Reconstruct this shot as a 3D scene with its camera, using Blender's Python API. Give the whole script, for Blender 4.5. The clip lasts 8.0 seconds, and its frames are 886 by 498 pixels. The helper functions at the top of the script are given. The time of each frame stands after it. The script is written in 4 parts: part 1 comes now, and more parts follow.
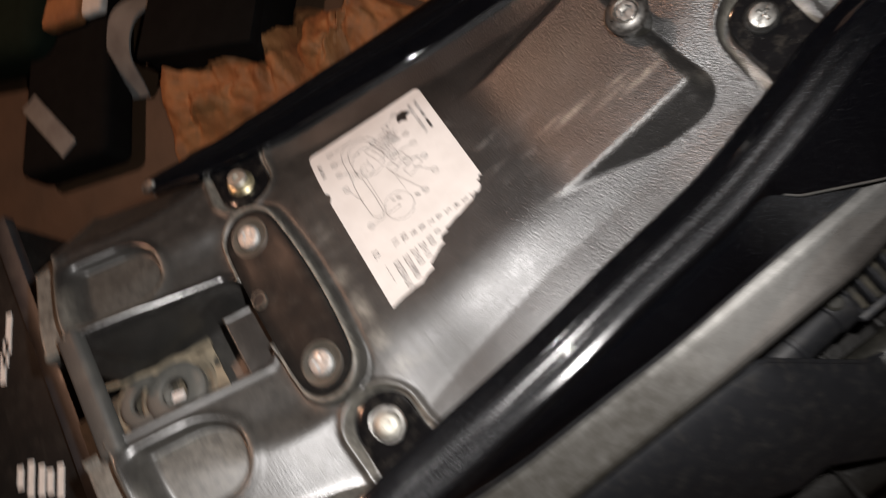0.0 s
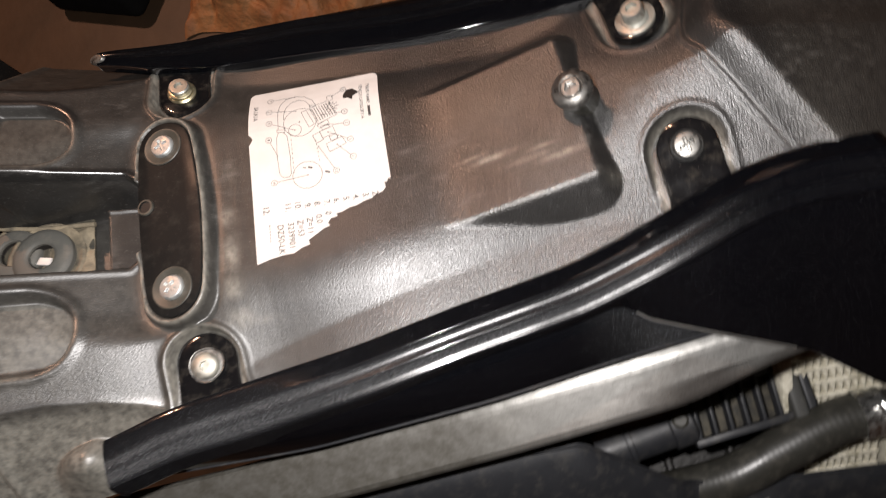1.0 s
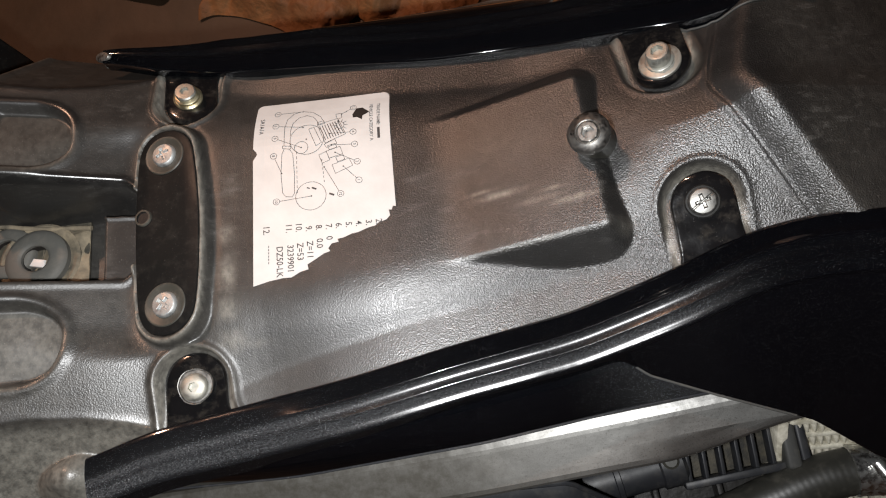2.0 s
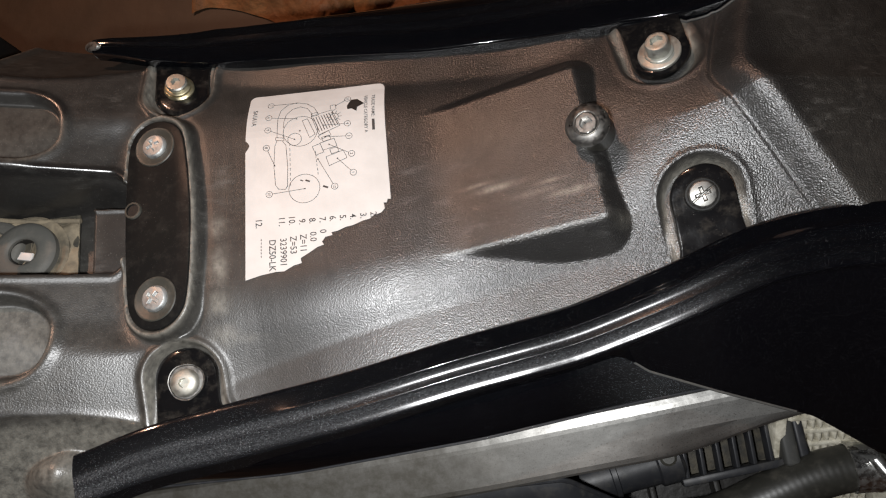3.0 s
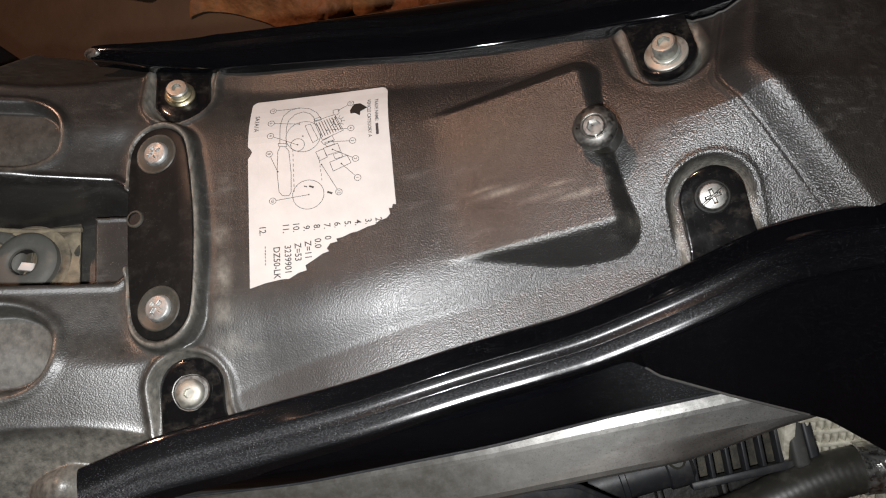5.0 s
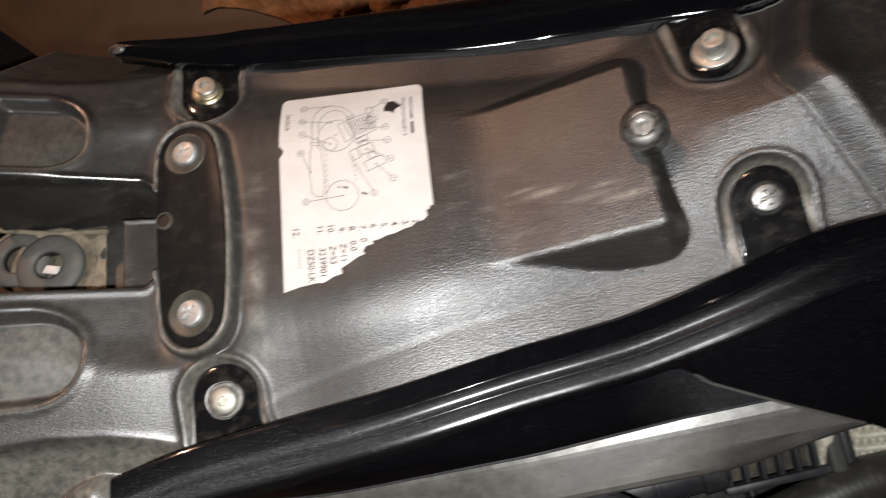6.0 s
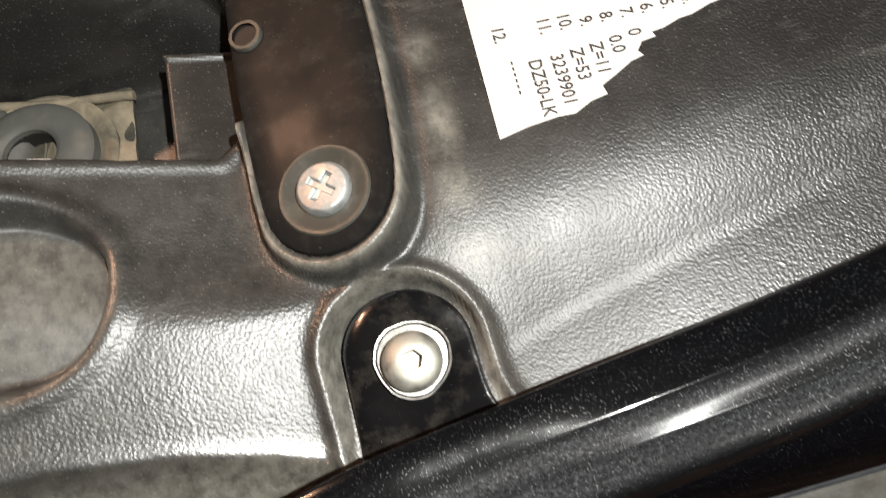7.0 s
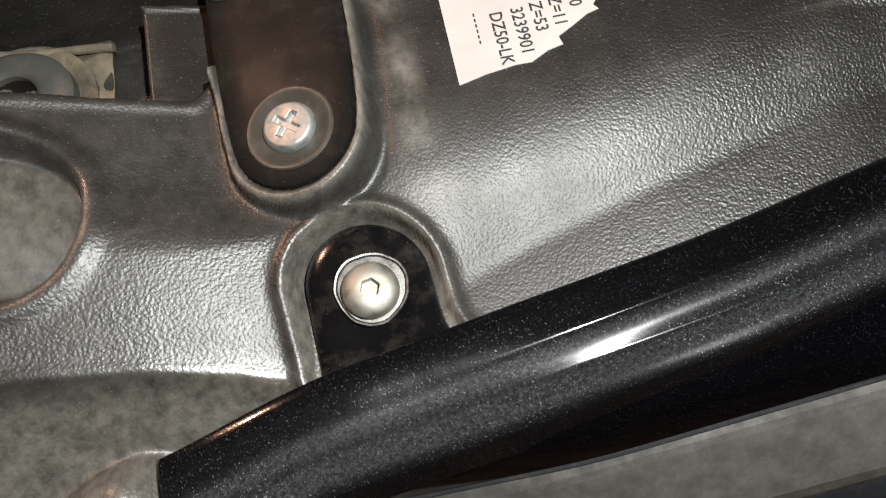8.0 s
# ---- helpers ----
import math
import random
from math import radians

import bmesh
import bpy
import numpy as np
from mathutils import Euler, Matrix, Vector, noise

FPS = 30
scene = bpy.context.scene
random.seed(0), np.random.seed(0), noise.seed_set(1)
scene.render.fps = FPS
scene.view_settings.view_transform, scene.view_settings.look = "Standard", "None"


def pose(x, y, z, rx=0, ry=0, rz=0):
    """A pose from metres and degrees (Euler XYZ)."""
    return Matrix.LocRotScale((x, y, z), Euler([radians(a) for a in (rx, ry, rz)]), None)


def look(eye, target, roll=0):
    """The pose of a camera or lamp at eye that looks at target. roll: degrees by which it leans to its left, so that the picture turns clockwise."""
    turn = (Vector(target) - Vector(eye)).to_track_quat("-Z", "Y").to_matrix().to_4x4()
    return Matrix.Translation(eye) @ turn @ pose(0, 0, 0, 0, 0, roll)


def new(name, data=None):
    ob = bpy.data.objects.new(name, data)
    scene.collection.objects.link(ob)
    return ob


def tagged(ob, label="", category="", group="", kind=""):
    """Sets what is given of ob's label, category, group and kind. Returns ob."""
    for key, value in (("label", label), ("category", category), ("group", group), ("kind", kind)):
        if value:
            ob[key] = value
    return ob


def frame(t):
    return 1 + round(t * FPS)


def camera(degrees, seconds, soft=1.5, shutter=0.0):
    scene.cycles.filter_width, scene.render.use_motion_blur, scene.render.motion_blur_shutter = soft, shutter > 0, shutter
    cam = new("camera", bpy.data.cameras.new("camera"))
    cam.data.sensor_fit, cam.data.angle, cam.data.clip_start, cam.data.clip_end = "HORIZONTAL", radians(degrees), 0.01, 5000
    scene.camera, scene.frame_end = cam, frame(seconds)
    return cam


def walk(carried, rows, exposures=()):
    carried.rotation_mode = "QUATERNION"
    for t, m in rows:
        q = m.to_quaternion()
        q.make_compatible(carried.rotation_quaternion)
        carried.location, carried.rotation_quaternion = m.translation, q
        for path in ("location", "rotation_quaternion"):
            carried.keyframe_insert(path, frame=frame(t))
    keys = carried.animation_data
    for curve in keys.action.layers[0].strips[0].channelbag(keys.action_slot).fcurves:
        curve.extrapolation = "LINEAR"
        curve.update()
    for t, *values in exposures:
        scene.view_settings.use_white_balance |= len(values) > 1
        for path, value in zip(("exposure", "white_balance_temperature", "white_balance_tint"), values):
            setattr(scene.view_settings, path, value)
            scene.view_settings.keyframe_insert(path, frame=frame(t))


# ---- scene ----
# ---- camera ----
cam = camera(72.0, 8.0, soft=1.15, shutter=0.7)
ROWS = [
    (0, -0.03208, -0.11321, 0.20977, 14.934, 18.777, -35.326),
    (0.2, -0.0247, -0.12318, 0.21685, 14.151, 16.746, -30.485),
    (0.5, -0.00845, -0.13314, 0.21822, 16.302, 14.311, -21.711),
    (0.8, 0.01067, -0.12932, 0.21293, 16.915, 13.15, -15.956),
    (1, 0.01841, -0.12005, 0.20999, 17.445, 12.165, -12.59),
    (1.2, 0.0191, -0.10878, 0.2089, 17.2, 11.112, -10.607),
    (1.5, 0.02191, -0.09951, 0.21084, 16.742, 10.916, -8.41),
    (1.7, 0.02285, -0.09842, 0.21112, 16.598, 11.205, -8.423),
    (3, 0.02199, -0.09857, 0.20645, 16.226, 10.781, -8.441),
    (3.5, 0.02253, -0.09615, 0.20708, 16.191, 10.538, -8.462),
    (4, 0.02202, -0.09695, 0.2057, 16.449, 10.623, -8.787),
    (5.5, 0.0169, -0.09245, 0.20493, 15.946, 10.835, -9.163),
    (6, 0.00411, -0.08881, 0.20176, 15.773, 10.79, -9.202),
    (6.2, -0.01418, -0.08867, 0.19233, 15.65, 11.092, -9.623),
    (6.4, -0.03884, -0.0931, 0.16923, 16.841, 12.094, -10.396),
    (6.5, -0.05205, -0.09229, 0.15326, 17.226, 12.612, -10.868),
    (6.6, -0.06483, -0.08863, 0.13542, 17.153, 13.11, -11.534),
    (6.8, -0.08255, -0.07981, 0.10646, 17.036, 12.594, -13.322),
    (7, -0.08754, -0.08189, 0.0985, 17.148, 12.303, -14.568),
    (7.5, -0.08651, -0.09155, 0.09944, 17.52, 11.253, -14.344),
    (8, -0.08392, -0.09576, 0.09905, 17.203, 11.687, -14.045),
]
EXPOSURES = [
    (0, 0.0, 6850, 13), (0.6, 0.2, 6900, 14), (1.2, 0.50, 6750, 13), (1.6, 0.27, 6550, 10), (3, 0.0, 6500, 10), (5.5, 0.02, 6500, 10),
    (6, 0.17, 6600, 10), (6.5, 0.31, 6900, 9), (7, 0.46, 6800, 7), (7.5, 0.02, 6700, 7), (8, 0.04, 6650, 7),
]
walk(cam, [(t, pose(x, y, z, rx, ry, rz)) for t, x, y, z, rx, ry, rz in ROWS], exposures=EXPOSURES)

# ---- light ----
world = bpy.data.worlds.new("room_air")
scene.world = world
world.use_nodes = True
world.node_tree.nodes["Background"].inputs["Color"].default_value = (0.9, 0.75, 0.6, 1)
world.node_tree.nodes["Background"].inputs["Strength"].default_value = 0.0015


def lamp(name, kind, at, power, colour, size, target=None):
    data = bpy.data.lights.new(name, kind)
    data.energy, data.color = power, colour
    if kind == "AREA":
        data.shape, data.size = "DISK", size
    else:
        data.shadow_soft_size = size
    ob = new(name, data)
    ob.matrix_world = look(at, target) if target else Matrix.Translation(at)
    return ob


# the small white torch that the walker holds over the tray, and the warm bulb of the room
lamp("torch_light", "POINT", (0.002, -0.103, 0.203), 3.7, (0.98, 0.99, 1.0), 0.004)
lamp("room_bulb", "AREA", (-0.58, 0.92, 1.45), 12.0, (1.0, 0.56, 0.37), 0.07, (0, 0, 0))

# ---- helpers ----
MM = 0.001


def smooth(a, b, v):
    k = np.clip((v - a) / (b - a), 0.0, 1.0)
    return k * k * (3 - 2 * k)


def curve(v, xs, ys):
    """A soft curve through a few stations."""
    v = np.asarray(v, float)
    return sum(np.interp(v + o, xs, ys) * w for o, w in ((-9, 0.15), (-4.5, 0.2), (0, 0.3), (4.5, 0.2), (9, 0.15)))


def softmax(a, b, k):
    h = np.clip(0.5 + 0.5 * (a - b) / k, 0, 1)
    return b * (1 - h) + a * h + k * h * (1 - h)


def softmin(a, b, k):
    return -softmax(-a, -b, k)


def mesh_of(name, verts, faces, material, flat=False):
    me = bpy.data.meshes.new(name)
    me.from_pydata([tuple(v) for v in verts], [], [tuple(int(i) for i in f) for f in faces])
    me.materials.append(material)
    if not flat:
        me.polygons.foreach_set("use_smooth", [True] * len(me.polygons))
    me.update()
    return me


def child(name, me, parent, label=""):
    ob = new(name, me)
    ob.parent = parent
    if label:
        tagged(ob, label)
    return ob


def part(name, bm, material, parent, label="", flat=False, m=None):
    me = bpy.data.meshes.new(name)
    bmesh.ops.recalc_face_normals(bm, faces=bm.faces)
    bm.to_mesh(me)
    bm.free()
    me.materials.append(material)
    if not flat:
        me.polygons.foreach_set("use_smooth", [True] * len(me.polygons))
        me.set_sharp_from_angle(angle=radians(38))
    ob = child(name, me, parent, label)
    if m is not None:
        ob.matrix_basis = m
    return ob


def thing(name, at, label, category, group="", kind=""):
    ob = new(name)
    ob.location = at
    ob.empty_display_size = 0.01
    return tagged(ob, label, category, group, kind)


def box(sx, sy, sz, bevel=0.0, seg=2):
    bm = bmesh.new()
    bmesh.ops.create_cube(bm, size=1.0, matrix=Matrix.Diagonal((sx, sy, sz, 1)))
    if bevel:
        bmesh.ops.bevel(bm, geom=bm.edges[:], offset=bevel, segments=seg, affect="EDGES", profile=0.5)
    return bm


def lathe(profile, n=40):
    """A turned body from (radius, height) pairs; closed where the radius is 0."""
    bm = bmesh.new()
    rings = []
    for r, z in profile:
        if r <= 0:
            rings.append([bm.verts.new((0, 0, z))])
        else:
            rings.append([bm.verts.new((r * math.cos(2 * math.pi * i / n), r * math.sin(2 * math.pi * i / n), z)) for i in range(n)])
    for a, b in zip(rings, rings[1:]):
        for i in range(n):
            j = (i + 1) % n
            if len(a) == 1 and len(b) == 1:
                continue
            if len(a) == 1:
                bm.faces.new((a[0], b[i], b[j]))
            elif len(b) == 1:
                bm.faces.new((a[i], a[j], b[0]))
            else:
                bm.faces.new((a[i], a[j], b[j], b[i]))
    return bm


def socket_top(r, depth, z, r_out, n=40):
    """A turned head's top ring with a hex hollow sunk into it."""
    bm = bmesh.new()
    outer = [bm.verts.new((r_out * math.cos(2 * math.pi * i / n), r_out * math.sin(2 * math.pi * i / n), z)) for i in range(n)]

    def rim(i):
        a = 2 * math.pi * i / n
        return r * 0.9 / math.cos((a % (math.pi / 3)) - math.pi / 6)

    edge = [bm.verts.new((rim(i) * math.cos(2 * math.pi * i / n), rim(i) * math.sin(2 * math.pi * i / n), z)) for i in range(n)]
    low = [bm.verts.new((v.co.x * 0.94, v.co.y * 0.94, z - depth)) for v in edge]
    for i in range(n):
        j = (i + 1) % n
        bm.faces.new((outer[i], outer[j], edge[j], edge[i]))
        bm.faces.new((edge[i], edge[j], low[j], low[i]))
    bm.faces.new(low)
    return bm


def merged(*bms):
    out = bmesh.new()
    for b in bms:
        me = bpy.data.meshes.new("tmp")
        b.to_mesh(me)
        b.free()
        out.from_mesh(me)
        bpy.data.meshes.remove(me)
    bmesh.ops.remove_doubles(out, verts=out.verts, dist=1e-6)
    return out


def tube(path, radius, n=20, ripple=0.0, pitch=0.005):
    """A round tube along a list of points, with rings moulded in if ripple is given."""
    bm = bmesh.new()
    pts = [Vector(p) for p in path]
    rings, run = [], 0.0
    for i, p in enumerate(pts):
        d = (pts[min(i + 1, len(pts) - 1)] - pts[max(i - 1, 0)]).normalized()
        q = d.to_track_quat("Z", "Y").to_matrix()
        if i:
            run += (p - pts[i - 1]).length
        r = radius + ripple * math.cos(2 * math.pi * run / pitch)
        rings.append([bm.verts.new(p + q @ Vector((r * math.cos(2 * math.pi * k / n), r * math.sin(2 * math.pi * k / n), 0))) for k in range(n)])
    for a, b in zip(rings, rings[1:]):
        for k in range(n):
            bm.faces.new((a[k], a[(k + 1) % n], b[(k + 1) % n], b[k]))
    bm.faces.new(rings[0])
    bm.faces.new(rings[-1][::-1])
    return bm


def spline(points, n):
    """n points on a soft curve through a few given ones."""
    p = [Vector(q) for q in points]
    p = [2 * p[0] - p[1]] + p + [2 * p[-1] - p[-2]]
    out, spans = [], len(p) - 3
    for i in range(n):
        u = i / (n - 1) * spans
        k = min(int(u), spans - 1)
        t = u - k
        a, b, c, d = p[k:k + 4]
        out.append(0.5 * ((2 * b) + (c - a) * t + (2 * a - 5 * b + 4 * c - d) * t * t + (3 * b - a - 3 * c + d) * t ** 3))
    return out


# ---- materials ----
class Nodes:
    def __init__(self, name):
        self.m = bpy.data.materials.new(name)
        self.m.use_nodes = True
        self.t = self.m.node_tree
        self.b = self.t.nodes["Principled BSDF"]
        self.co = self.t.nodes.new("ShaderNodeTexCoord").outputs["Object"]

    def put(self, kind, **values):
        n = self.t.nodes.new(kind)
        for k, v in values.items():
            if k in n.inputs:
                n.inputs[k].default_value = v
        return n

    def link(self, a, b):
        self.t.links.new(a, b)

    def noise(self, scale, detail=3.0, rough=0.5, source=None):
        n = self.put("ShaderNodeTexNoise", Scale=scale, Detail=detail, Roughness=rough)
        self.link(source or self.co, n.inputs["Vector"])
        return n.outputs["Fac"]

    def stretched(self, sx, sy, sz):
        n = self.t.nodes.new("ShaderNodeMapping")
        n.inputs["Scale"].default_value = (sx, sy, sz)
        self.link(self.co, n.inputs["Vector"])
        return n.outputs["Vector"]

    def ramp(self, fac, stops):
        n = self.t.nodes.new("ShaderNodeValToRGB")
        e = n.color_ramp.elements
        for i, (p, c) in enumerate(stops):
            el = e[i] if i < 2 else e.new(p)
            el.position = p
            el.color = (*c, 1) if isinstance(c, tuple) else (c, c, c, 1)
        self.link(fac, n.inputs["Fac"])
        return n.outputs["Color"]

    def mix(self, fac, a, b):
        n = self.t.nodes.new("ShaderNodeMix")
        n.data_type = "RGBA"
        for sock, v in ((n.inputs[0], fac), (n.inputs[6], a), (n.inputs[7], b)):
            if isinstance(v, bpy.types.NodeSocket):
                self.link(v, sock)
            elif isinstance(v, tuple):
                sock.default_value = (*v, 1)
            else:
                sock.default_value = v
        return n.outputs[2]

    def math(self, op, a, b=0.0, clamp=False):
        n = self.t.nodes.new("ShaderNodeMath")
        n.operation, n.use_clamp = op, clamp
        for sock, v in ((n.inputs[0], a), (n.inputs[1], b)):
            if isinstance(v, bpy.types.NodeSocket):
                self.link(v, sock)
            else:
                sock.default_value = v
        return n.outputs[0]

    def attribute(self, name):
        n = self.t.nodes.new("ShaderNodeAttribute")
        n.attribute_name = name
        return n.outputs["Fac"]

    def bump(self, height, strength, distance):
        n = self.put("ShaderNodeBump", Strength=strength, Distance=distance)
        self.link(height, n.inputs["Height"])
        self.link(n.outputs["Normal"], self.b.inputs["Normal"])
        return n

    def set(self, **values):
        names = {"colour": "Base Color", "rough": "Roughness", "metal": "Metallic", "coat": "Coat Weight", "coat_rough": "Coat Roughness", "ior": "IOR", "spec": "Specular IOR Level"}
        for k, v in values.items():
            sock = self.b.inputs[names[k]]
            if isinstance(v, bpy.types.NodeSocket):
                self.link(v, sock)
            elif isinstance(v, tuple):
                sock.default_value = (*v, 1)
            else:
                sock.default_value = v
        return self


def grained_plastic():
    """Black moulded plastic with a leather grain, worn and dusty."""
    k = Nodes("grained_plastic")
    wobble = k.put("ShaderNodeTexNoise", Scale=260.0, Detail=2.0)
    k.link(k.co, wobble.inputs["Vector"])
    shift = k.t.nodes.new("ShaderNodeVectorMath")
    shift.operation = "MULTIPLY_ADD"
    k.link(wobble.outputs["Color"], shift.inputs[0])
    shift.inputs[1].default_value = (0.0008, 0.0008, 0.0008)
    k.link(k.co, shift.inputs[2])
    cells = k.put("ShaderNodeTexVoronoi", Scale=1950.0)
    cells.feature = "SMOOTH_F1"
    k.link(shift.outputs[0], cells.inputs["Vector"])
    fine = k.noise(3600.0, 3.0, 0.6)
    height = k.math("ADD", k.math("MULTIPLY", cells.outputs["Distance"], -1.0), k.math("MULTIPLY", fine, 0.45))
    grain = k.attribute("grain")
    k.bump(k.math("MULTIPLY", height, grain), 0.39, 0.00036)
    dust = k.ramp(k.noise(38.0, 5.0, 0.65), ((0.46, 0.0), (0.78, 1.0)))
    specks = k.ramp(k.noise(2600.0, 2.0, 0.5), ((0.67, 0.0), (0.73, 1.0)))
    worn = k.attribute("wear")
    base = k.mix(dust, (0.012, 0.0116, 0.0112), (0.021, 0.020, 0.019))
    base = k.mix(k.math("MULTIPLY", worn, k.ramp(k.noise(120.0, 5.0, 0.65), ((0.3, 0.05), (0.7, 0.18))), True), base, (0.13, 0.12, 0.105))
    base = k.mix(k.math("MULTIPLY", specks, 0.45), base, (0.30, 0.29, 0.27))
    # mixes in dirt, plus the torch light painted on the near rear
    base = k.mix(k.math("MULTIPLY", k.attribute("dirt_lift"), k.math("MULTIPLY", k.ramp(k.noise(160.0, 5.0, 0.7), ((0.22, 0.45), (0.75, 1.0))), k.ramp(k.noise(420.0, 7.0, 0.66, k.stretched(1.0, 0.6, 1.0)), ((0.36, 0.35), (0.60, 1.0))))), base, (0.22, 0.208, 0.178))
    wiped = k.math("MULTIPLY", k.ramp(k.noise(1.0, 5.0, 0.7, k.stretched(90.0, 330.0, 200.0)), ((0.52, 0.0), (0.72, 1.0))), k.ramp(k.noise(24.0, 3.0, 0.5), ((0.48, 0.0), (0.62, 1.0))))
    base = k.mix(k.math("MULTIPLY", wiped, 0.22), base, (0.20, 0.195, 0.18))
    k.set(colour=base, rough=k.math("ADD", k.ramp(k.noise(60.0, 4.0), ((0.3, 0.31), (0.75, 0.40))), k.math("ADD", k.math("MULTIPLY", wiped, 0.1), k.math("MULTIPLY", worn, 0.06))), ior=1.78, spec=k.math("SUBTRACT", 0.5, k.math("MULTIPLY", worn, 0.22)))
    return k.m


def gloss_black():
    """Polished black body panel with fine dust and hairline scratches."""
    k = Nodes("gloss_black")
    specks = k.ramp(k.noise(4000.0, 2.0, 0.6), ((0.655, 0.0), (0.70, 1.0)))
    film = k.ramp(k.noise(1500.0, 6.0, 0.8), ((0.30, 0.0), (0.75, 1.0)))
    dusty = k.attribute("dirt_lift")
    lay = k.math("ADD", k.math("MULTIPLY", specks, k.math("ADD", k.math("MULTIPLY", k.math("MULTIPLY", dusty, 0.95), k.ramp(k.noise(60.0, 4.0, 0.6), ((0.35, 0.25), (0.65, 1.0)))), 0.07)), k.math("MULTIPLY", k.math("MULTIPLY", film, k.math("MULTIPLY", dusty, dusty)), 0.11), True)
    k.set(colour=k.mix(lay, (0.0012, 0.0014, 0.0021), (0.46, 0.48, 0.50)), rough=k.math("ADD", k.math("MULTIPLY", lay, 0.7), k.math("ADD", k.math("MULTIPLY", dusty, 0.17), 0.045), True), ior=1.5, coat=0.4, coat_rough=0.04)
    k.bump(k.math("ADD", k.noise(1600.0, 3.0, 0.6), k.math("MULTIPLY", k.noise(130.0, 2.0, 0.5), 4.0)), 0.035, 0.0002)
    return k.m


def smooth_plastic(name, colour, rough, dirt_lift=0.25, spec=0.5):
    k = Nodes(name)
    d = k.ramp(k.noise(150.0, 5.0, 0.7), ((0.5, 0.0), (0.75, 1.0)))
    s = k.ramp(k.noise(2300.0, 2.0), ((0.71, 0.0), (0.77, 1.0)))
    base = k.mix(k.math("MULTIPLY", d, dirt_lift), colour, (0.16, 0.145, 0.12))
    base = k.mix(k.math("MULTIPLY", s, 0.3), base, (0.3, 0.29, 0.27))
    k.set(colour=base, rough=k.ramp(k.noise(90.0, 4.0), ((0.3, rough - 0.06), (0.7, rough + 0.1))), spec=spec)
    k.bump(k.noise(700.0, 3.0), 0.12, 0.0002)
    return k.m


def metal(name, colour, rough, tarnish=(0.25, 0.22, 0.17), worn=0.4, scale=400.0):
    k = Nodes(name)
    w = k.ramp(k.noise(scale, 5.0, 0.7), ((0.42, 0.0), (0.68, 1.0)))
    k.set(colour=k.mix(k.math("MULTIPLY", w, worn), colour, tarnish), metal=k.math("SUBTRACT", 1.0, k.math("MULTIPLY", w, worn * 0.5)), rough=k.ramp(k.noise(scale * 0.5, 4.0), ((0.3, rough), (0.75, rough + 0.22))))
    k.bump(k.noise(scale * 4, 3.0), 0.1, 0.0002)
    return k.m


def plain(name, colour, rough, second=None, scale=60.0, bump=0.15, distance=0.001):
    k = Nodes(name)
    n = k.noise(scale, 5.0, 0.6)
    k.set(colour=k.mix(k.ramp(n, ((0.35, 0.0), (0.68, 1.0))), colour, second or tuple(c * 0.7 for c in colour)), rough=rough)
    k.bump(k.noise(scale * 4, 4.0), bump, distance)
    return k.m


def silver_paint():
    """Scuffed silver paint: fine flake, short upright rub marks, a few brown stains."""
    k = Nodes("silver_frame")
    grit = k.ramp(k.noise(1300.0, 3.0, 0.6), ((0.58, 0.0), (0.68, 1.0)))
    rub = k.ramp(k.noise(75.0, 3.0, 0.55, k.stretched(1.2, 0.7, 0.7)), ((0.50, 0.0), (0.72, 1.0)))
    stain = k.ramp(k.noise(26.0, 4.0, 0.6), ((0.55, 0.0), (0.8, 1.0)))
    flake = k.ramp(k.noise(2400.0, 2.0), ((0.35, 0.0), (0.7, 1.0)))
    base = k.mix(flake, (0.27, 0.267, 0.255), (0.34, 0.335, 0.32))
    base = k.mix(k.math("MULTIPLY", rub, 0.5), base, (0.56, 0.55, 0.52))
    base = k.mix(k.math("MULTIPLY", stain, 0.4), base, (0.13, 0.10, 0.075))
    base = k.mix(k.math("MULTIPLY", grit, 0.5), base, (0.10, 0.09, 0.08))
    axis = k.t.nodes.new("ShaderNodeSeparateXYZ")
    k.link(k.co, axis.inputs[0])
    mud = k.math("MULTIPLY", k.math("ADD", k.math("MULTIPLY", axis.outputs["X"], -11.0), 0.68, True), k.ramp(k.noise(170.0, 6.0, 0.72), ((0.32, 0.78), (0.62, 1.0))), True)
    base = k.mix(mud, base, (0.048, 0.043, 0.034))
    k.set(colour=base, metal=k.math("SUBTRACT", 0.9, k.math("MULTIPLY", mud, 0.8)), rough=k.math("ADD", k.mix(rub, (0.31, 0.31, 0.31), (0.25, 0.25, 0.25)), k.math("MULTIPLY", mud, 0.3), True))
    k.bump(k.noise(75.0, 3.0, 0.5), 0.22, 0.0015)
    return k.m


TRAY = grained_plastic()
GLOSS = gloss_black()
PLATE = smooth_plastic("plate_black", (0.009, 0.009, 0.0088), 0.36, 0.10, 0.09)
RUBBER = smooth_plastic("rubber_grey", (0.045, 0.045, 0.042), 0.6, 0.3)
DUSTY_RUBBER = smooth_plastic("dusty_rubber", (0.085, 0.083, 0.074), 0.65, 0.5)
HOSE = smooth_plastic("hose_rubber", (0.028, 0.027, 0.023), 0.36, 0.3)
DARK = smooth_plastic("dark_plastic", (0.02, 0.021, 0.024), 0.45, 0.2)
ZINC = metal("zinc_steel", (0.44, 0.435, 0.40), 0.42, tarnish=(0.30, 0.295, 0.25), worn=0.95)
ZINC_DULL = metal("pale_zinc", (0.48, 0.47, 0.42), 0.48, tarnish=(0.34, 0.325, 0.27), worn=0.8)
BRASSY = metal("yellow_zinc", (0.62, 0.55, 0.36), 0.3)
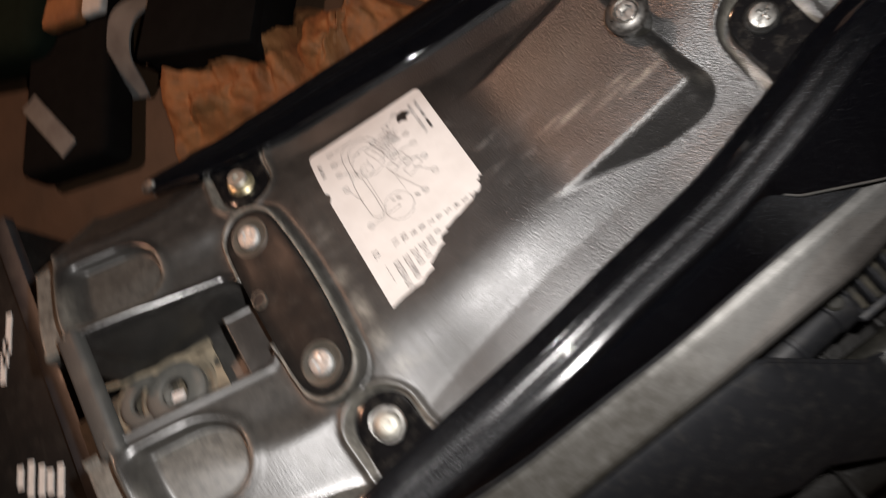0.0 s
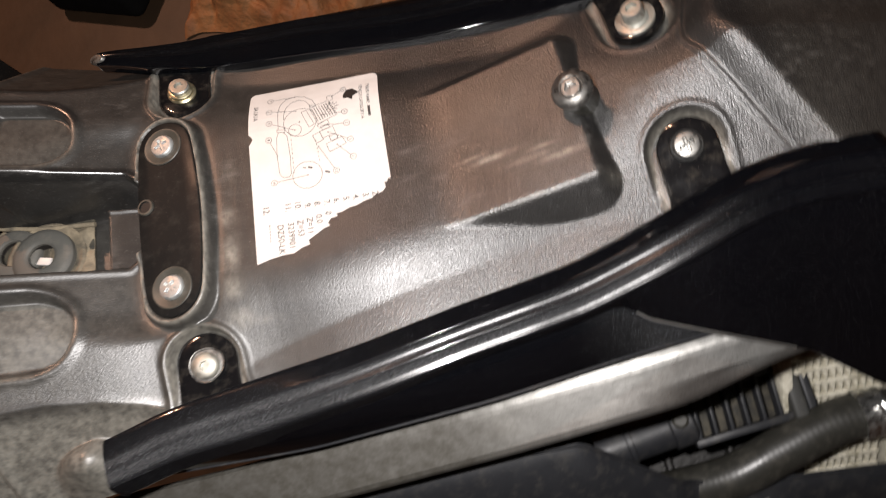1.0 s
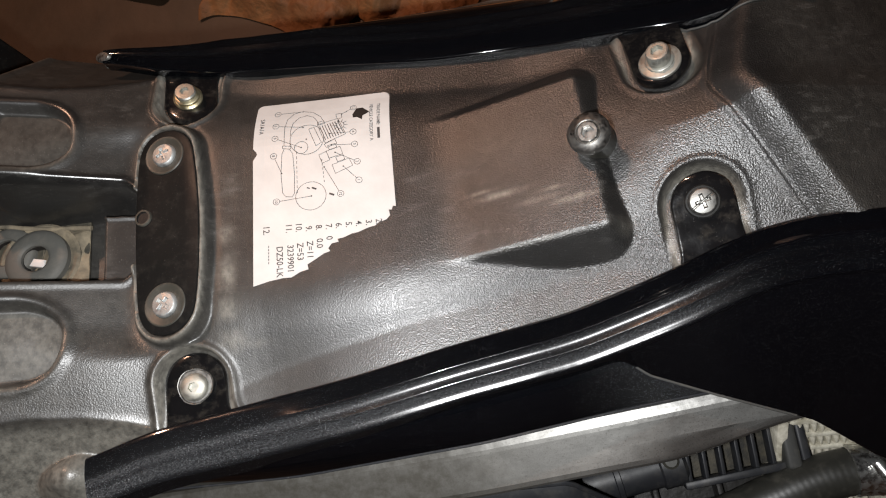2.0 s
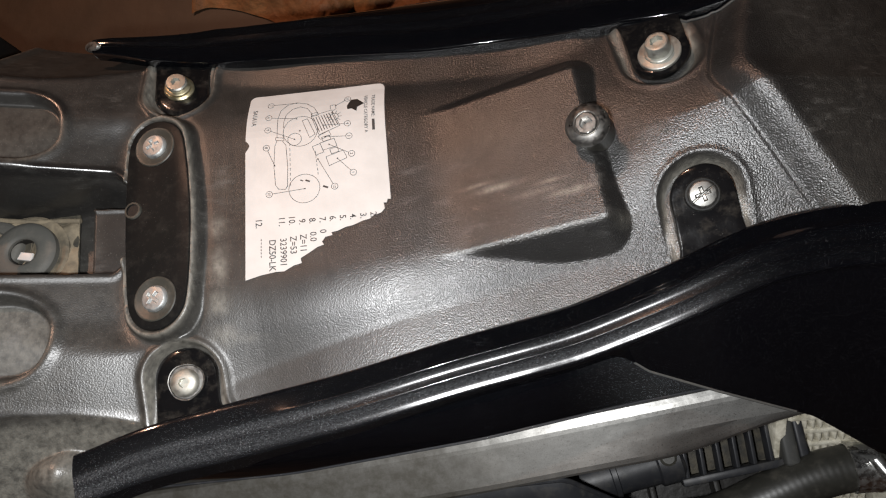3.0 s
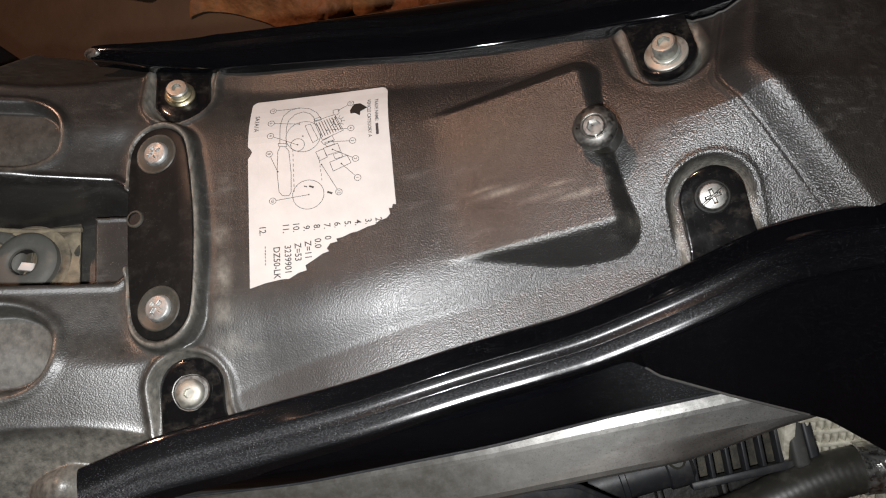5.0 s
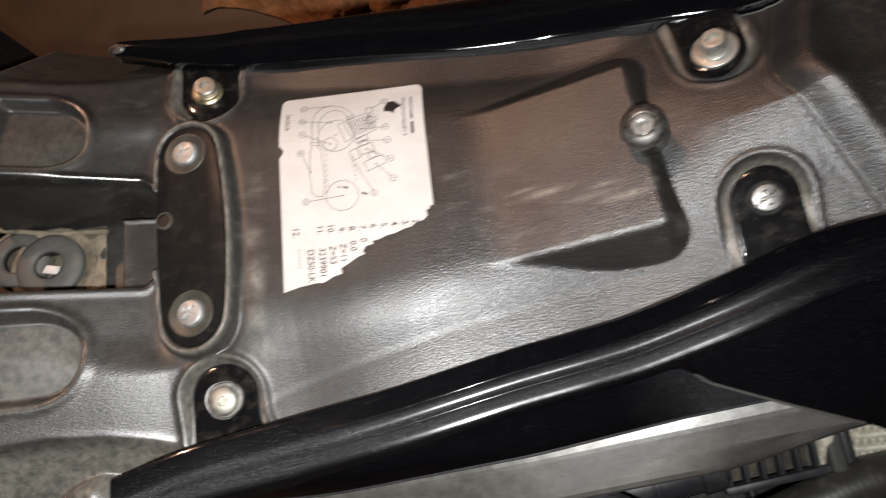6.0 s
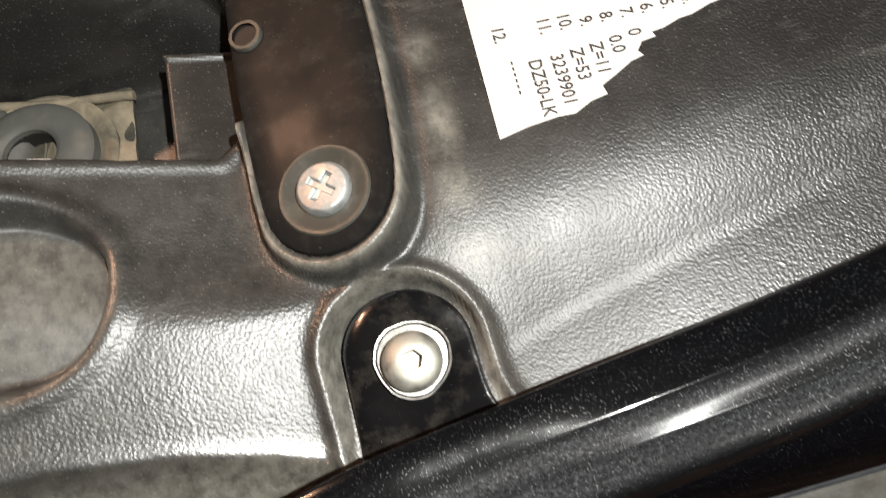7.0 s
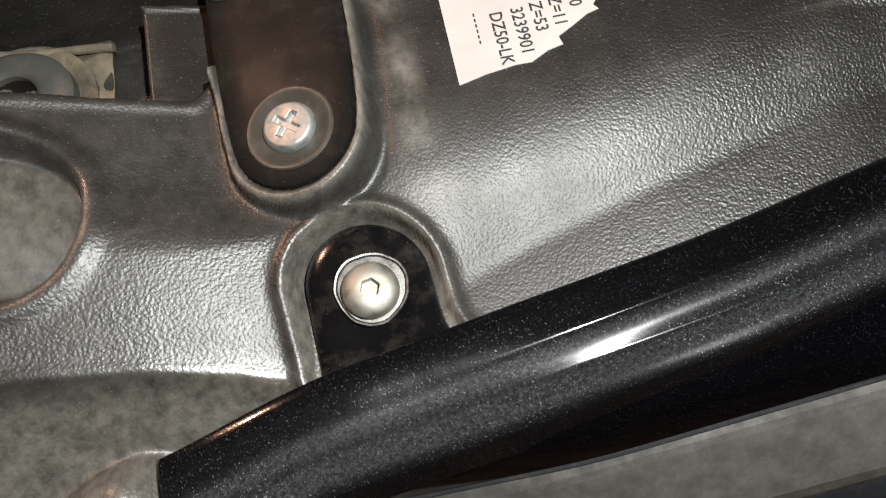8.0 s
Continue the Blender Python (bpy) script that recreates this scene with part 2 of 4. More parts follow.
PALE = smooth_plastic("cut_edge_grey", (0.20, 0.20, 0.19), 0.5, 0.3)
STEEL = metal("dull_steel", (0.26, 0.255, 0.245), 0.27, worn=0.35, scale=1100.0)
SCREW = metal("dull_screw", (0.25, 0.248, 0.235), 0.34, tarnish=(0.17, 0.165, 0.15), worn=0.8, scale=700.0)
WASHER = smooth_plastic("dull_washer", (0.042, 0.041, 0.034), 0.42, 0.4, 0.5)
POLISHED = metal("polished_steel", (0.82, 0.82, 0.80), 0.18, worn=0.25)
BRIGHT = metal("bright_screw", (0.58, 0.60, 0.60), 0.46, tarnish=(0.34, 0.34, 0.315), worn=0.95, scale=500.0)
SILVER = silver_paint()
ALLOY = plain("radiator_alloy", (0.78, 0.74, 0.62), 0.42, (0.33, 0.30, 0.22), 160.0, 0.2, 0.0006)
RUSTY = plain("dirty_bracket", (0.075, 0.065, 0.045), 0.7, (0.022, 0.021, 0.018), 170.0, 0.4)
PAPER = plain("label_paper", (0.60, 0.575, 0.55), 0.40, (0.54, 0.515, 0.49), 90.0, 0.06)
INK = plain("label_ink", (0.045, 0.044, 0.045), 0.5)
TORN = plain("torn_spot", (0.012, 0.010, 0.009), 0.6)
WHITE = plain("white_print", (0.75, 0.75, 0.72), 0.5)

# ---- the tray's shape, in millimetres: x forward, y across, z up ----

def rail_inner(x):
    return np.interp(x, [-230, -147, -122, -93, -52, -10, 32, 70, 97, 118, 140, 200, 330], [90, 84, 77, 73, 68, 61.7, 57.3, 49.6, 42.5, 42, 46, 54, 66])


def capsule(x, y, a, b, r):
    ax, ay = a
    bx, by = b
    dx, dy = bx - ax, by - ay
    t = np.clip(((x - ax) * dx + (y - ay) * dy) / (dx * dx + dy * dy), 0, 1)
    return np.hypot(x - ax - t * dx, y - ay - t * dy) - r


def rounded(px, py, hx, hy, r):
    qx, qy = np.abs(px) - hx + r, np.abs(py) - hy + r
    return np.hypot(np.maximum(qx, 0), np.maximum(qy, 0)) + np.minimum(np.maximum(qx, qy), 0) - r


def tray_base(x, y):
    s = np.abs(y)
    centre = curve(x, [-230, -182, -160, -145, -131, -119, -100, -83, -52, -25, 0, 30, 45, 60, 75, 90, 102, 120, 330], [64, 39.5, 27.0, 19, 10.6, 4.2, 1.5, -3.4, -7.6, -11.2, -15, -17.0, -13.0, -8.2, -2.8, 2.7, 7, 8, 9])
    fall = curve(x, [-200, -150, -110, -90, 20, 60, 80, 110, 140], [0.26, 0.26, 0.20, 0.34, 0.33, 0.27, 0.36, 0.38, 0.28]) * softmax(s - curve(x, [-160, -120, -90, 0, 30, 60, 90], [34, 34, 39, 36, 32, 16, 1]), 0 * s, 10.0)
    crease = curve(x, [-130, -90, -62, -31, 4, 27, 60, 80], [80, 62.5, 56.5, 51, 47, 44.5, 46, 60])
    lift = 0.30 * softmax(s - crease, 0 * s, 2.0)
    z = centre - fall + lift * smooth(-120, -95, x)
    # the front rises to meet the tank
    nose = x - (93.2 + 0.45 * np.sqrt((y - 10.0) ** 2 + 16.0))
    z = z + 1.2 * np.exp(-(nose / 1.1) ** 2) + 1.0 * softmax(nose - 1, 0 * s, 1.2) - 1.48 * softmax(nose - 9.3, 0 * s, 3.6)
    # outer flank of the rear part
    rim = np.interp(x, [-230, -181, -162, -147, -135, -127, -110], [69.5, 69, 68.3, 70.3, 73.3, 76.3, 90])
    flank = softmax(s - rim, 0 * s, 2.0) * 0.70 * smooth(-104, -128, x)
    return z - flank + 0.45 * np.exp(-((s - rim + 0.5) / 1.8) ** 2) * smooth(-104, -128, x)


def oval(x, y):
    """Distance from the outline of the cross plate, narrower at its ends."""
    half = 15.4 - 3.4 * (np.abs(y) / 46) ** 2
    return rounded(x + 116.3 + 0.7 * (y / 46) ** 2, y, half, 46.5, 11.6)


def plate_inset(y):
    """How far the cross plate stays inside the boss: close along its sides, more at its round ends."""
    return 2.9 - 1.5 * smooth(44, 30, np.abs(y))


def tray_height(x, y):
    x, y = np.asarray(x, float), np.asarray(y, float)
    z = tray_base(x, y)
    s = np.abs(y)
    # raised cross boss with a moat round it
    d = oval(x, y)
    top = 6.0
    boss = top + 1.3 * np.exp(-((d + 0.5 * plate_inset(y)) / (0.1 + 0.38 * plate_inset(y))) ** 2) - 4.5 * softmax(d - 0.1, 0 * d, 0.8)
    z = z - 0.3 * np.exp(-((d - 2.4) / 1.0) ** 2) * smooth(-122, -112, x + 0.25 * s)
    z = softmin(z, 3.8 + 0.75 * softmax(d - 2.6, 0 * d, 4.0) + 30.0 * smooth(-118, -104, x), 3.0)
    z = softmax(z, boss, 0.8)
    z = np.where(d < -plate_inset(y) - 0.1, top - 1.2, z)
    # wedge that rises forward to the rubber stop
    slope = -15.4 + 0.190 * (x + 11)
    e = rounded(x + 30, y, 82.0, 31.0, 2.0)
    notch = 8.8 - np.hypot(x - 58.0, y)
    e = np.maximum(e, notch)
    wedge = slope - 1.25 * softmax(e, 0 * e, 1.5)
    z = softmax(z, wedge, np.interp(x, [-30, -12, 12, 30], [3.2, 3.2, 1.6, 0.7]))
    # pockets for the four tabs, with a soft lip
    for cx, cy, r, tx, floor, wide, lean in ((-111.4, 61.2, 11.6, -111.4, -5.0, 1.9, -0.20), (84.5, 29.3, 11.2, 83.5, -10.6, 3.6, 0.20)):
        d = capsule(x, s, (cx, cy), (tx, 110.0), r)
        if cx < 0:
            d = d - 2.4 * smooth(64, 77, s) ** 2 * smooth(cx, cx + 6, x)
        lip = (1.2 if cx < 0 else 0.7) * np.exp(-((d - wide - 0.4) / 1.4) ** 2)
        k = smooth(0.2, wide, d)
        z = (floor + lean * np.clip(x - cx, -18, 18)) * (1 - k) + (z + lip) * k
    # two rounded pockets at the rear
    d = rounded(x + 166.0, np.abs(y - 1.5) - 42.5, 14.0, 14.4, 13.4 - 10.6 * smooth(-162, -172, x))
    z = z - 6.2 * smooth(1.3, -2.0, d) + 0.8 * np.exp(-((d - 2.8) / 1.4) ** 2)
    # central well at the rear: sloping far wall, deep floor, a ledge before the cross plate
    d = np.maximum(rounded(x + 176.0, y - 3.3, 46.5, 20.7, 2.0), (x + 130 + np.abs(y - 3.3) - 14.4) * 0.7)
    rest = np.maximum(np.maximum(x + 129.5, -17.4 - y), (x + 130 + np.abs(y - 3.3) - 14.4) * 0.7)
    slant = (24.4 - y) / 8.0
    sunk = np.minimum(softmin(softmax(slant, 0 * slant, 0.16), 0 * slant + 1, 0.2), np.clip((0.6 - rest) / 2.6, 0, 1))
    ledge = smooth(-147.6, -146.2, x) * smooth(13.2, 11.6, y)
    deep = -9.0 - 0.20 * (np.clip(x, -200, -147) + 161.0)
    z = z * (1 - sunk) + (deep + (4.0 - 0.5 * (x + 146.5) - deep) * ledge) * sunk + 0.9 * np.exp(-((y - 11.2) / 0.8) ** 2) * smooth(-147.6, -146.2, x) * sunk + 0.9 * np.exp(-((d - 1.8) / 1.4) ** 2)
    # round gusset on the rear flank, beside the end of the side panel
    r = np.hypot((x + 156.5) * np.where(x < -156.5, 0.5, 1.15), s - 88.0)
    gusset = 9.5 - 1.25 * softmax(r - 3.0, 0 * r, 2.0)
    z = np.where((x < -140) & (y < -72), softmax(z, gusset, 1.2), z)
    # rear lip
    z = z + 1.5 * (1 - sunk) * np.exp(-((x + 183) / 2.0) ** 2) - (1 - sunk) * (7.0 * smooth(-184, -186.5, x) + 30.0 * smooth(-196, -200, x))
    return z


def tray_at(x, y, lift=0.0):
    return Vector((x * MM, y * MM, (float(tray_height(x, y)) + lift) * MM))


def grid_mesh(name, px, py, pz, material, attributes):
    n, m = px.shape
    verts = np.stack([px, py, pz], -1).reshape(-1, 3) * MM
    i = np.arange(n * m).reshape(n, m)
    faces = np.stack([i[:-1, :-1], i[1:, :-1], i[1:, 1:], i[:-1, 1:]], -1).reshape(-1, 4)
    me = bpy.data.meshes.new(name)
    me.vertices.add(len(verts))
    me.vertices.foreach_set("co", verts.ravel())
    me.loops.add(faces.size)
    me.loops.foreach_set("vertex_index", faces.ravel())
    me.polygons.add(len(faces))
    me.polygons.foreach_set("loop_start", np.arange(0, faces.size, 4))
    me.polygons.foreach_set("use_smooth", np.ones(len(faces), bool))
    me.update(calc_edges=True)
    me.materials.append(material)
    for key, v in attributes.items():
        a = me.attributes.new(key, "FLOAT", "POINT")
        a.data.foreach_set("value", np.asarray(v, float).ravel())
    return me


def build_tray():
    tray = thing("seat_tray", (0, 0, 0), "grained black plastic tray under the removed motorcycle seat", "motorcycle tray")
    xs = np.concatenate([np.arange(-200, 128, 0.72), np.arange(128, 330, 2.5)])
    v = np.linspace(-1, 1, 300)
    px, pv = np.meshgrid(xs, v, indexing="ij")
    half = rail_inner(px) + np.interp(px, [-150, -135, -120, 90, 120], [17, 9, 5, 5, 6])
    py = pv * half
    pz = tray_height(px, py)
    pocket = rounded(px + 166.0, np.abs(py - 1.5) - 42.5, 14.0, 14.4, 13.4 - 10.6 * smooth(-162, -172, px))
    hollow = np.maximum(rounded(px + 176.0, py - 3.3, 46.5, 20.7, 2.0), (px + 130 + np.abs(py - 3.3) - 14.4) * 0.7)
    well = rounded(px + 154.5, py - 3.3, 24.5, 20.7, 2.0)
    dirt_lift = np.where(py > 0, 0.25, 0.6) * smooth(-1.2, -3.2, pocket) + 0.12 * smooth(0, -3, well) * smooth(-141, -147, px) * smooth(14, 8, np.abs(py))
    for cx, cy, r in ((-111.4, 61.2, 11.6), (84.5, 29.3, 11.2)):
        d = capsule(px, np.abs(py), (cx, cy), (cx, 110.0), r)
        dirt_lift = np.maximum(dirt_lift, 1.0 * np.exp(-((d - 1.3) / 1.2) ** 2))
    dirt_lift = np.maximum(dirt_lift, 1.25 * np.exp(-((oval(px, py) + 0.45 * plate_inset(py)) / (0.25 + 0.28 * plate_inset(py))) ** 2))
    dirt_lift = np.maximum(dirt_lift, 0.8 * smooth(-182, -184, px) * (1 - smooth(2, -1, hollow)))
    # scuffs on the wedge and grey smears beside the cross plate
    for cx, cy, lx, ly, much in ((15, -9, 8, 1.2, 1.0), (41, -18, 7, 1.3, 0.9), (30, -15, 9, 1.2, 0.5), (6, -6, 6, 0.8, 0.6), (35, -12, 5, 0.8, 0.7), (-95, -22, 3, 7, 1.0), (-96, -36, 4, 5, 0.9), (-95, -48, 5, 4, 0.8), (-95, -6, 2.5, 4, 0.8), (-88, -50, 6, 2, 0.4), (58, -31, 4, 3, 0.35), (30, -30.5, 22, 0.9, 0.45), (0, -30.5, 16, 0.8, 0.35), (-92, 14, 3, 6, 0.2), (-98, -58, 3, 6, 0.25), (50, 6, 3, 8, 0.25), (22, 12, 16, 10, 0.12)):
        dirt_lift = np.maximum(dirt_lift, much * np.exp(-((px - cx) / lx) ** 2 - ((py - cy) / ly) ** 2))
    # near flank painted paler: torch light put into its colour
    dirt_lift = np.maximum(dirt_lift, np.where(py > 0, 0.08, 0.85) * smooth(66, 76, np.abs(py)) * smooth(-118, -135, px))
    # near rear floor lifted a little too, as torch light in the base colour
    dirt_lift = np.maximum(dirt_lift, 0.14 * smooth(-70, -110, px) * smooth(-10, -30, py) * smooth(0, 2, hollow))
    dirt_lift = np.maximum(dirt_lift, 0.11 * smooth(112, 128, px))
    far_edge = smooth(0, 9, py - 1.5 - 42.5 * np.sign(py - 1.5))
    dirt_lift = np.maximum(dirt_lift, 0.5 * np.exp(-((pocket - 1.4) / 1.5) ** 2) * (1 - far_edge))
    grain = 1.0 - 0.85 * smooth(2, -1, pocket) - 0.6 * smooth(1, -2, well)
    grain = grain * (1 - 0.15 * smooth(-14, -4, px) * smooth(56, 50, px) * smooth(33, 29, np.abs(py)))
    ridge = np.abs(py) - np.interp(px, [-230, -181, -162, -147, -135, -127, -110], [69.5, 69, 68.3, 70.3, 73.3, 76.3, 90])
    rubbed = np.maximum(np.exp(-((hollow - 1.0) / 2.0) ** 2) * smooth(-1.4, 0.2, hollow) * smooth(-14, -4, py), np.exp(-((pocket - 2.6) / 1.6) ** 2) * far_edge)
    rubbed = np.maximum(rubbed, np.exp(-(ridge / 2.2) ** 2) * smooth(-112, -124, px))
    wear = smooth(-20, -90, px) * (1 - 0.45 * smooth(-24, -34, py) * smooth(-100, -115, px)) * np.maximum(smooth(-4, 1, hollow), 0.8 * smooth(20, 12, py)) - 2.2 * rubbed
    grain = grain * np.interp(px, [-150, -112, -80, -50, -20, 10], [0.40, 0.42, 0.45, 0.65, 1.1, 1.55]) * (1 + 0.25 * smooth(-24, -34, py) * smooth(-112, -120, px)) * (1 + 0.3 * smooth(106, 114, px)) * (1 + 0.35 * smooth(-10, 30, px) * smooth(-27, -35, py))
    child("body", grid_mesh("body", px, py, pz, TRAY, {"grain": np.clip(grain * (1 - 0.7 * rubbed), 0, 3), "dirt_lift": dirt_lift, "wear": wear}), tray)
    # the rear lip bridges the well
    ends = [tray_at(-183.0, y) for y in (-24.0, 28.5)]
    span = ends[1] - ends[0]
    m = Matrix.Translation((ends[0] + ends[1]) / 2 + Vector((-0.0008, 0, -0.0028))) @ Matrix.Rotation(math.atan2(span.z, span.y), 4, "X")
    part("rear_lip", box(0.009, span.length, 0.0065, 0.0022, 3), RUBBER, tray, "dusty grey bridging rear lip", m=m)
    # pale cut edge where the front of the tray meets the far panel
    run = [tray_at(x, float(rail_inner(x)) - 0.8, 0.5) for x in np.arange(95.0, 150.0, 1.5)]
    part("front_edge", tube(run, 0.00045, 8), RUBBER, tray, "thin pale cut edge")
    # the cross plate that lies in the boss
    ring, rows = 96, []
    for inset, z in ((0.0, 3.2), (0.0, 6.1), (0.4, 6.7), (1.3, 6.9), (6.0, 6.9), (10.0, 6.8)):
        row = []
        for i in range(ring):
            a = 2 * math.pi * i / ring
            dx, dy = math.cos(a), math.sin(a)
            lo, hi = 0.0, 70.0
            for _ in range(24):
                mid = (lo + hi) / 2
                if float(oval(-116.3 + dx * mid, dy * mid)) < -inset - float(plate_inset(dy * mid)):
                    lo = mid
                else:
                    hi = mid
            row.append(((-116.3 + dx * lo) * MM, dy * lo * MM, z * MM))
        rows.append(row)
    bm = bmesh.new()
    vs = [[bm.verts.new(p) for p in row] for row in rows]
    for a, b in zip(vs, vs[1:]):
        for i in range(ring):
            bm.faces.new((a[i], a[(i + 1) % ring], b[(i + 1) % ring], b[i]))
    bm.faces.new(vs[-1])
    plate = part("cross_plate", bm, PLATE, tray, "smooth black oval cross plate")
    hole = lathe([(2.6 * MM, 0.9 * MM), (3.3 * MM, 0.9 * MM), (3.6 * MM, 0.5 * MM), (3.6 * MM, 0.0)], 28)
    part("hole_rim", hole, WASHER, plate, m=Matrix.Translation((-126.3 * MM, 5.8 * MM, 6.85 * MM)))
    dark = lathe([(0, 0.25 * MM), (2.6 * MM, 0.25 * MM), (2.65 * MM, 0.0)], 28)
    part("hole", dark, TORN, plate, "small dark hole", m=Matrix.Translation((-126.3 * MM, 5.8 * MM, 6.85 * MM)))
    return tray, plate


# ---- screws and bolts ----
def cross_head(r, height, crown, arm, half, depth, slot=0.0):
    """A domed screw head with a cross recess, and a finer slot where asked, pressed into its top; in millimetres."""
    n = 84
    g = np.linspace(-r * 1.04, r * 1.04, n)
    gx, gy = np.meshgrid(g, g, indexing="ij")
    d = np.hypot(gx, gy)
    z = height + crown * (1 - (d / r) ** 2) - 0.5 * height * smooth(0.80 * r, r, d) ** 2 - 0.7 * height * smooth(0.965 * r, 1.02 * r, d)
    u, v = np.abs(gx), np.abs(gy)
    one = np.minimum(smooth(half + 0.14, half - 0.14, v), smooth(arm + 0.2, arm - 0.5, u))
    two = np.minimum(smooth(half + 0.14, half - 0.14, u), smooth(arm + 0.2, arm - 0.5, v))
    z = z - depth * np.maximum(np.maximum(one, two), 0.9 * smooth(1.9 * half, 1.3 * half, d))
    if slot:
        z = z - 0.5 * depth * smooth(slot + 0.12, slot - 0.12, np.abs(0.94 * gy - 0.34 * gx))
    bm = bmesh.new()
    bm.from_mesh(grid_mesh("head", gx, gy, np.where(d < 1.03 * r, z, 0.0), SCREW, {}))
    gone = [w for w in bm.verts if math.hypot(w.co.x, w.co.y) > 1.03 * r * MM]
    bmesh.ops.delete(bm, geom=gone, context="VERTS")
    return bm


def cross_screw(parent, at, turn):
    m = Matrix.Translation(at) @ pose(0, 0, 0, 0, 0, turn)
    washer = lathe([(0, 0), (8.5 * MM, 0), (8.6 * MM, 0.3 * MM), (8.3 * MM, 0.6 * MM), (7.6 * MM, 0.62 * MM), (7.3 * MM, 0.45 * MM), (6.0 * MM, 0.4 * MM), (5.6 * MM, 0.15 * MM), (0, 0.15 * MM)], 56)
    w = part("washer", washer, WASHER, parent, "dull olive-grey flange washer", m=m)
    part("screw_head", cross_head(5.1, 1.5, 0.45, 2.7, 0.62, 0.9), BRIGHT, parent, "bright cross-recess screw head", m=m)
    return w


def bolt(kind, at, tilt, label):
    """A bolt with its washer; tilt is the turn of its axis about x and y, in degrees."""
    b = thing("bolt", at, label, "bolt", "bolts that hold the side panels")
    b.rotation_euler = [radians(a) for a in tilt]
    if kind == "button":
        ragged = lathe([(0, 0), (6.6 * MM, 0), (6.75 * MM, 0.4 * MM), (6.6 * MM, 0.8 * MM), (6.3 * MM, 0.75 * MM), (6.0 * MM, 0.3 * MM), (0, 0.3 * MM)], 90)
        for v in ragged.verts:
            q = math.atan2(v.co.y, v.co.x)
            g = 1.0 + 0.03 * math.sin(3 * q + 1.0) + 0.008 * math.sin(7 * q) + 0.004 * math.sin(13 * q + 2.0)
            v.co.x, v.co.y = v.co.x * g + 0.0003, v.co.y * g + 0.0004
        part("washer", ragged, STEEL, b, "ragged worn washer")
        part("head", merged(lathe([(5.0 * MM, 0.5 * MM), (5.2 * MM, 1.2 * MM), (5.0 * MM, 2.1 * MM), (4.2 * MM, 2.8 * MM), (3.0 * MM, 3.2 * MM), (2.2 * MM, 3.3 * MM)]), socket_top(1.8 * MM, 1.8 * MM, 3.3 * MM, 2.2 * MM)), ZINC_DULL, b)
    elif kind == "flange":
        part("washer", lathe([(0, 0), (6.2 * MM, 0), (6.3 * MM, 0.8 * MM), (5.6 * MM, 1.5 * MM), (0, 1.5 * MM)], 40), BRASSY, b)
        part("collar", lathe([(5.4 * MM, 1.4 * MM), (5.5 * MM, 2.8 * MM), (4.6 * MM, 3.4 * MM), (0, 3.4 * MM)], 40), BRASSY, b)
        part("head", merged(lathe([(4.3 * MM, 3.2 * MM), (4.5 * MM, 4.8 * MM), (4.0 * MM, 5.4 * MM), (2.9 * MM, 5.5 * MM)]), socket_top(2.0 * MM, 1.2 * MM, 5.5 * MM, 2.9 * MM)), ZINC, b)
    elif kind == "cap":
        part("washer", lathe([(0, 0), (7.8 * MM, 0), (7.9 * MM, 0.5 * MM), (7.8 * MM, 1.2 * MM), (7.4 * MM, 1.5 * MM), (0, 1.5 * MM)], 48), ZINC, b)
        part("collar", lathe([(5.3 * MM, 1.4 * MM), (5.3 * MM, 2.0 * MM), (4.9 * MM, 2.3 * MM), (0, 2.3 * MM)], 40), ZINC, b)
        part("head", merged(lathe([(4.3 * MM, 2.2 * MM), (4.3 * MM, 6.8 * MM), (4.0 * MM, 7.4 * MM), (3.3 * MM, 7.6 * MM)]), socket_top(2.4 * MM, 2.0 * MM, 7.6 * MM, 3.4 * MM)), ZINC, b)
    else:
        part("washer", lathe([(0, 0), (6.0 * MM, 0), (6.1 * MM, 0.5 * MM), (5.6 * MM, 0.9 * MM), (0, 0.9 * MM)], 40), PLATE, b)
        part("head", cross_head(5.1, 3.2, 0.7, 2.6, 0.55, 1.1, 0.3), SCREW, b)
    return b


# ---- the glossy side panels ----
def panel_profile(k, side):
    """Offsets outwards and heights of the panel's cross-section, scaled by k."""
    if side > 0:
        pts = [(-0.4, -7.0), (0.0, -0.6), (0.45, 1.0), (1.1, 1.8), (2.6, 2.5), (6.4, 3.1), (8.3, 3.4), (9.0, 3.6), (9.7, 3.3), (12.0, 3.0), (14.2, 3.1), (14.9, 3.2), (15.6, 2.9), (18.2, 2.3), (20.5, 2.0), (21.2, 1.6), (21.8, 0.5), (23.6, -4.0)]
        return [(a * k, b * (0.45 + 0.55 * k)) for a, b in pts]
    pts = [(-0.4, -7.0), (0.0, -0.6), (0.25, 1.0), (0.9, 1.9), (3.0, 2.9), (6.4, 4.6), (8.3, 5.9), (9.0, 6.3), (9.7, 5.8), (12.0, 4.8), (14.2, 5.1), (14.9, 5.3), (15.6, 4.8), (18.2, 3.3), (20.5, 3.2), (21.2, 2.8), (21.8, 1.5), (23.6, -4.0)]
    return [(a * k, b * (0.45 + 0.55 * k)) for a, b in pts]


def panel_outer(x):
    """Where the panel's side ends: how far out and how high."""
    return np.interp(x, [50, 78, 110, 131, 170, 230, 330], [82, 95, 108.5, 124, 145, 165, 180]), np.interp(x, [50, 78, 110, 131, 170, 230, 330], [-23, -30, -40, -46, -58, -70, -80])


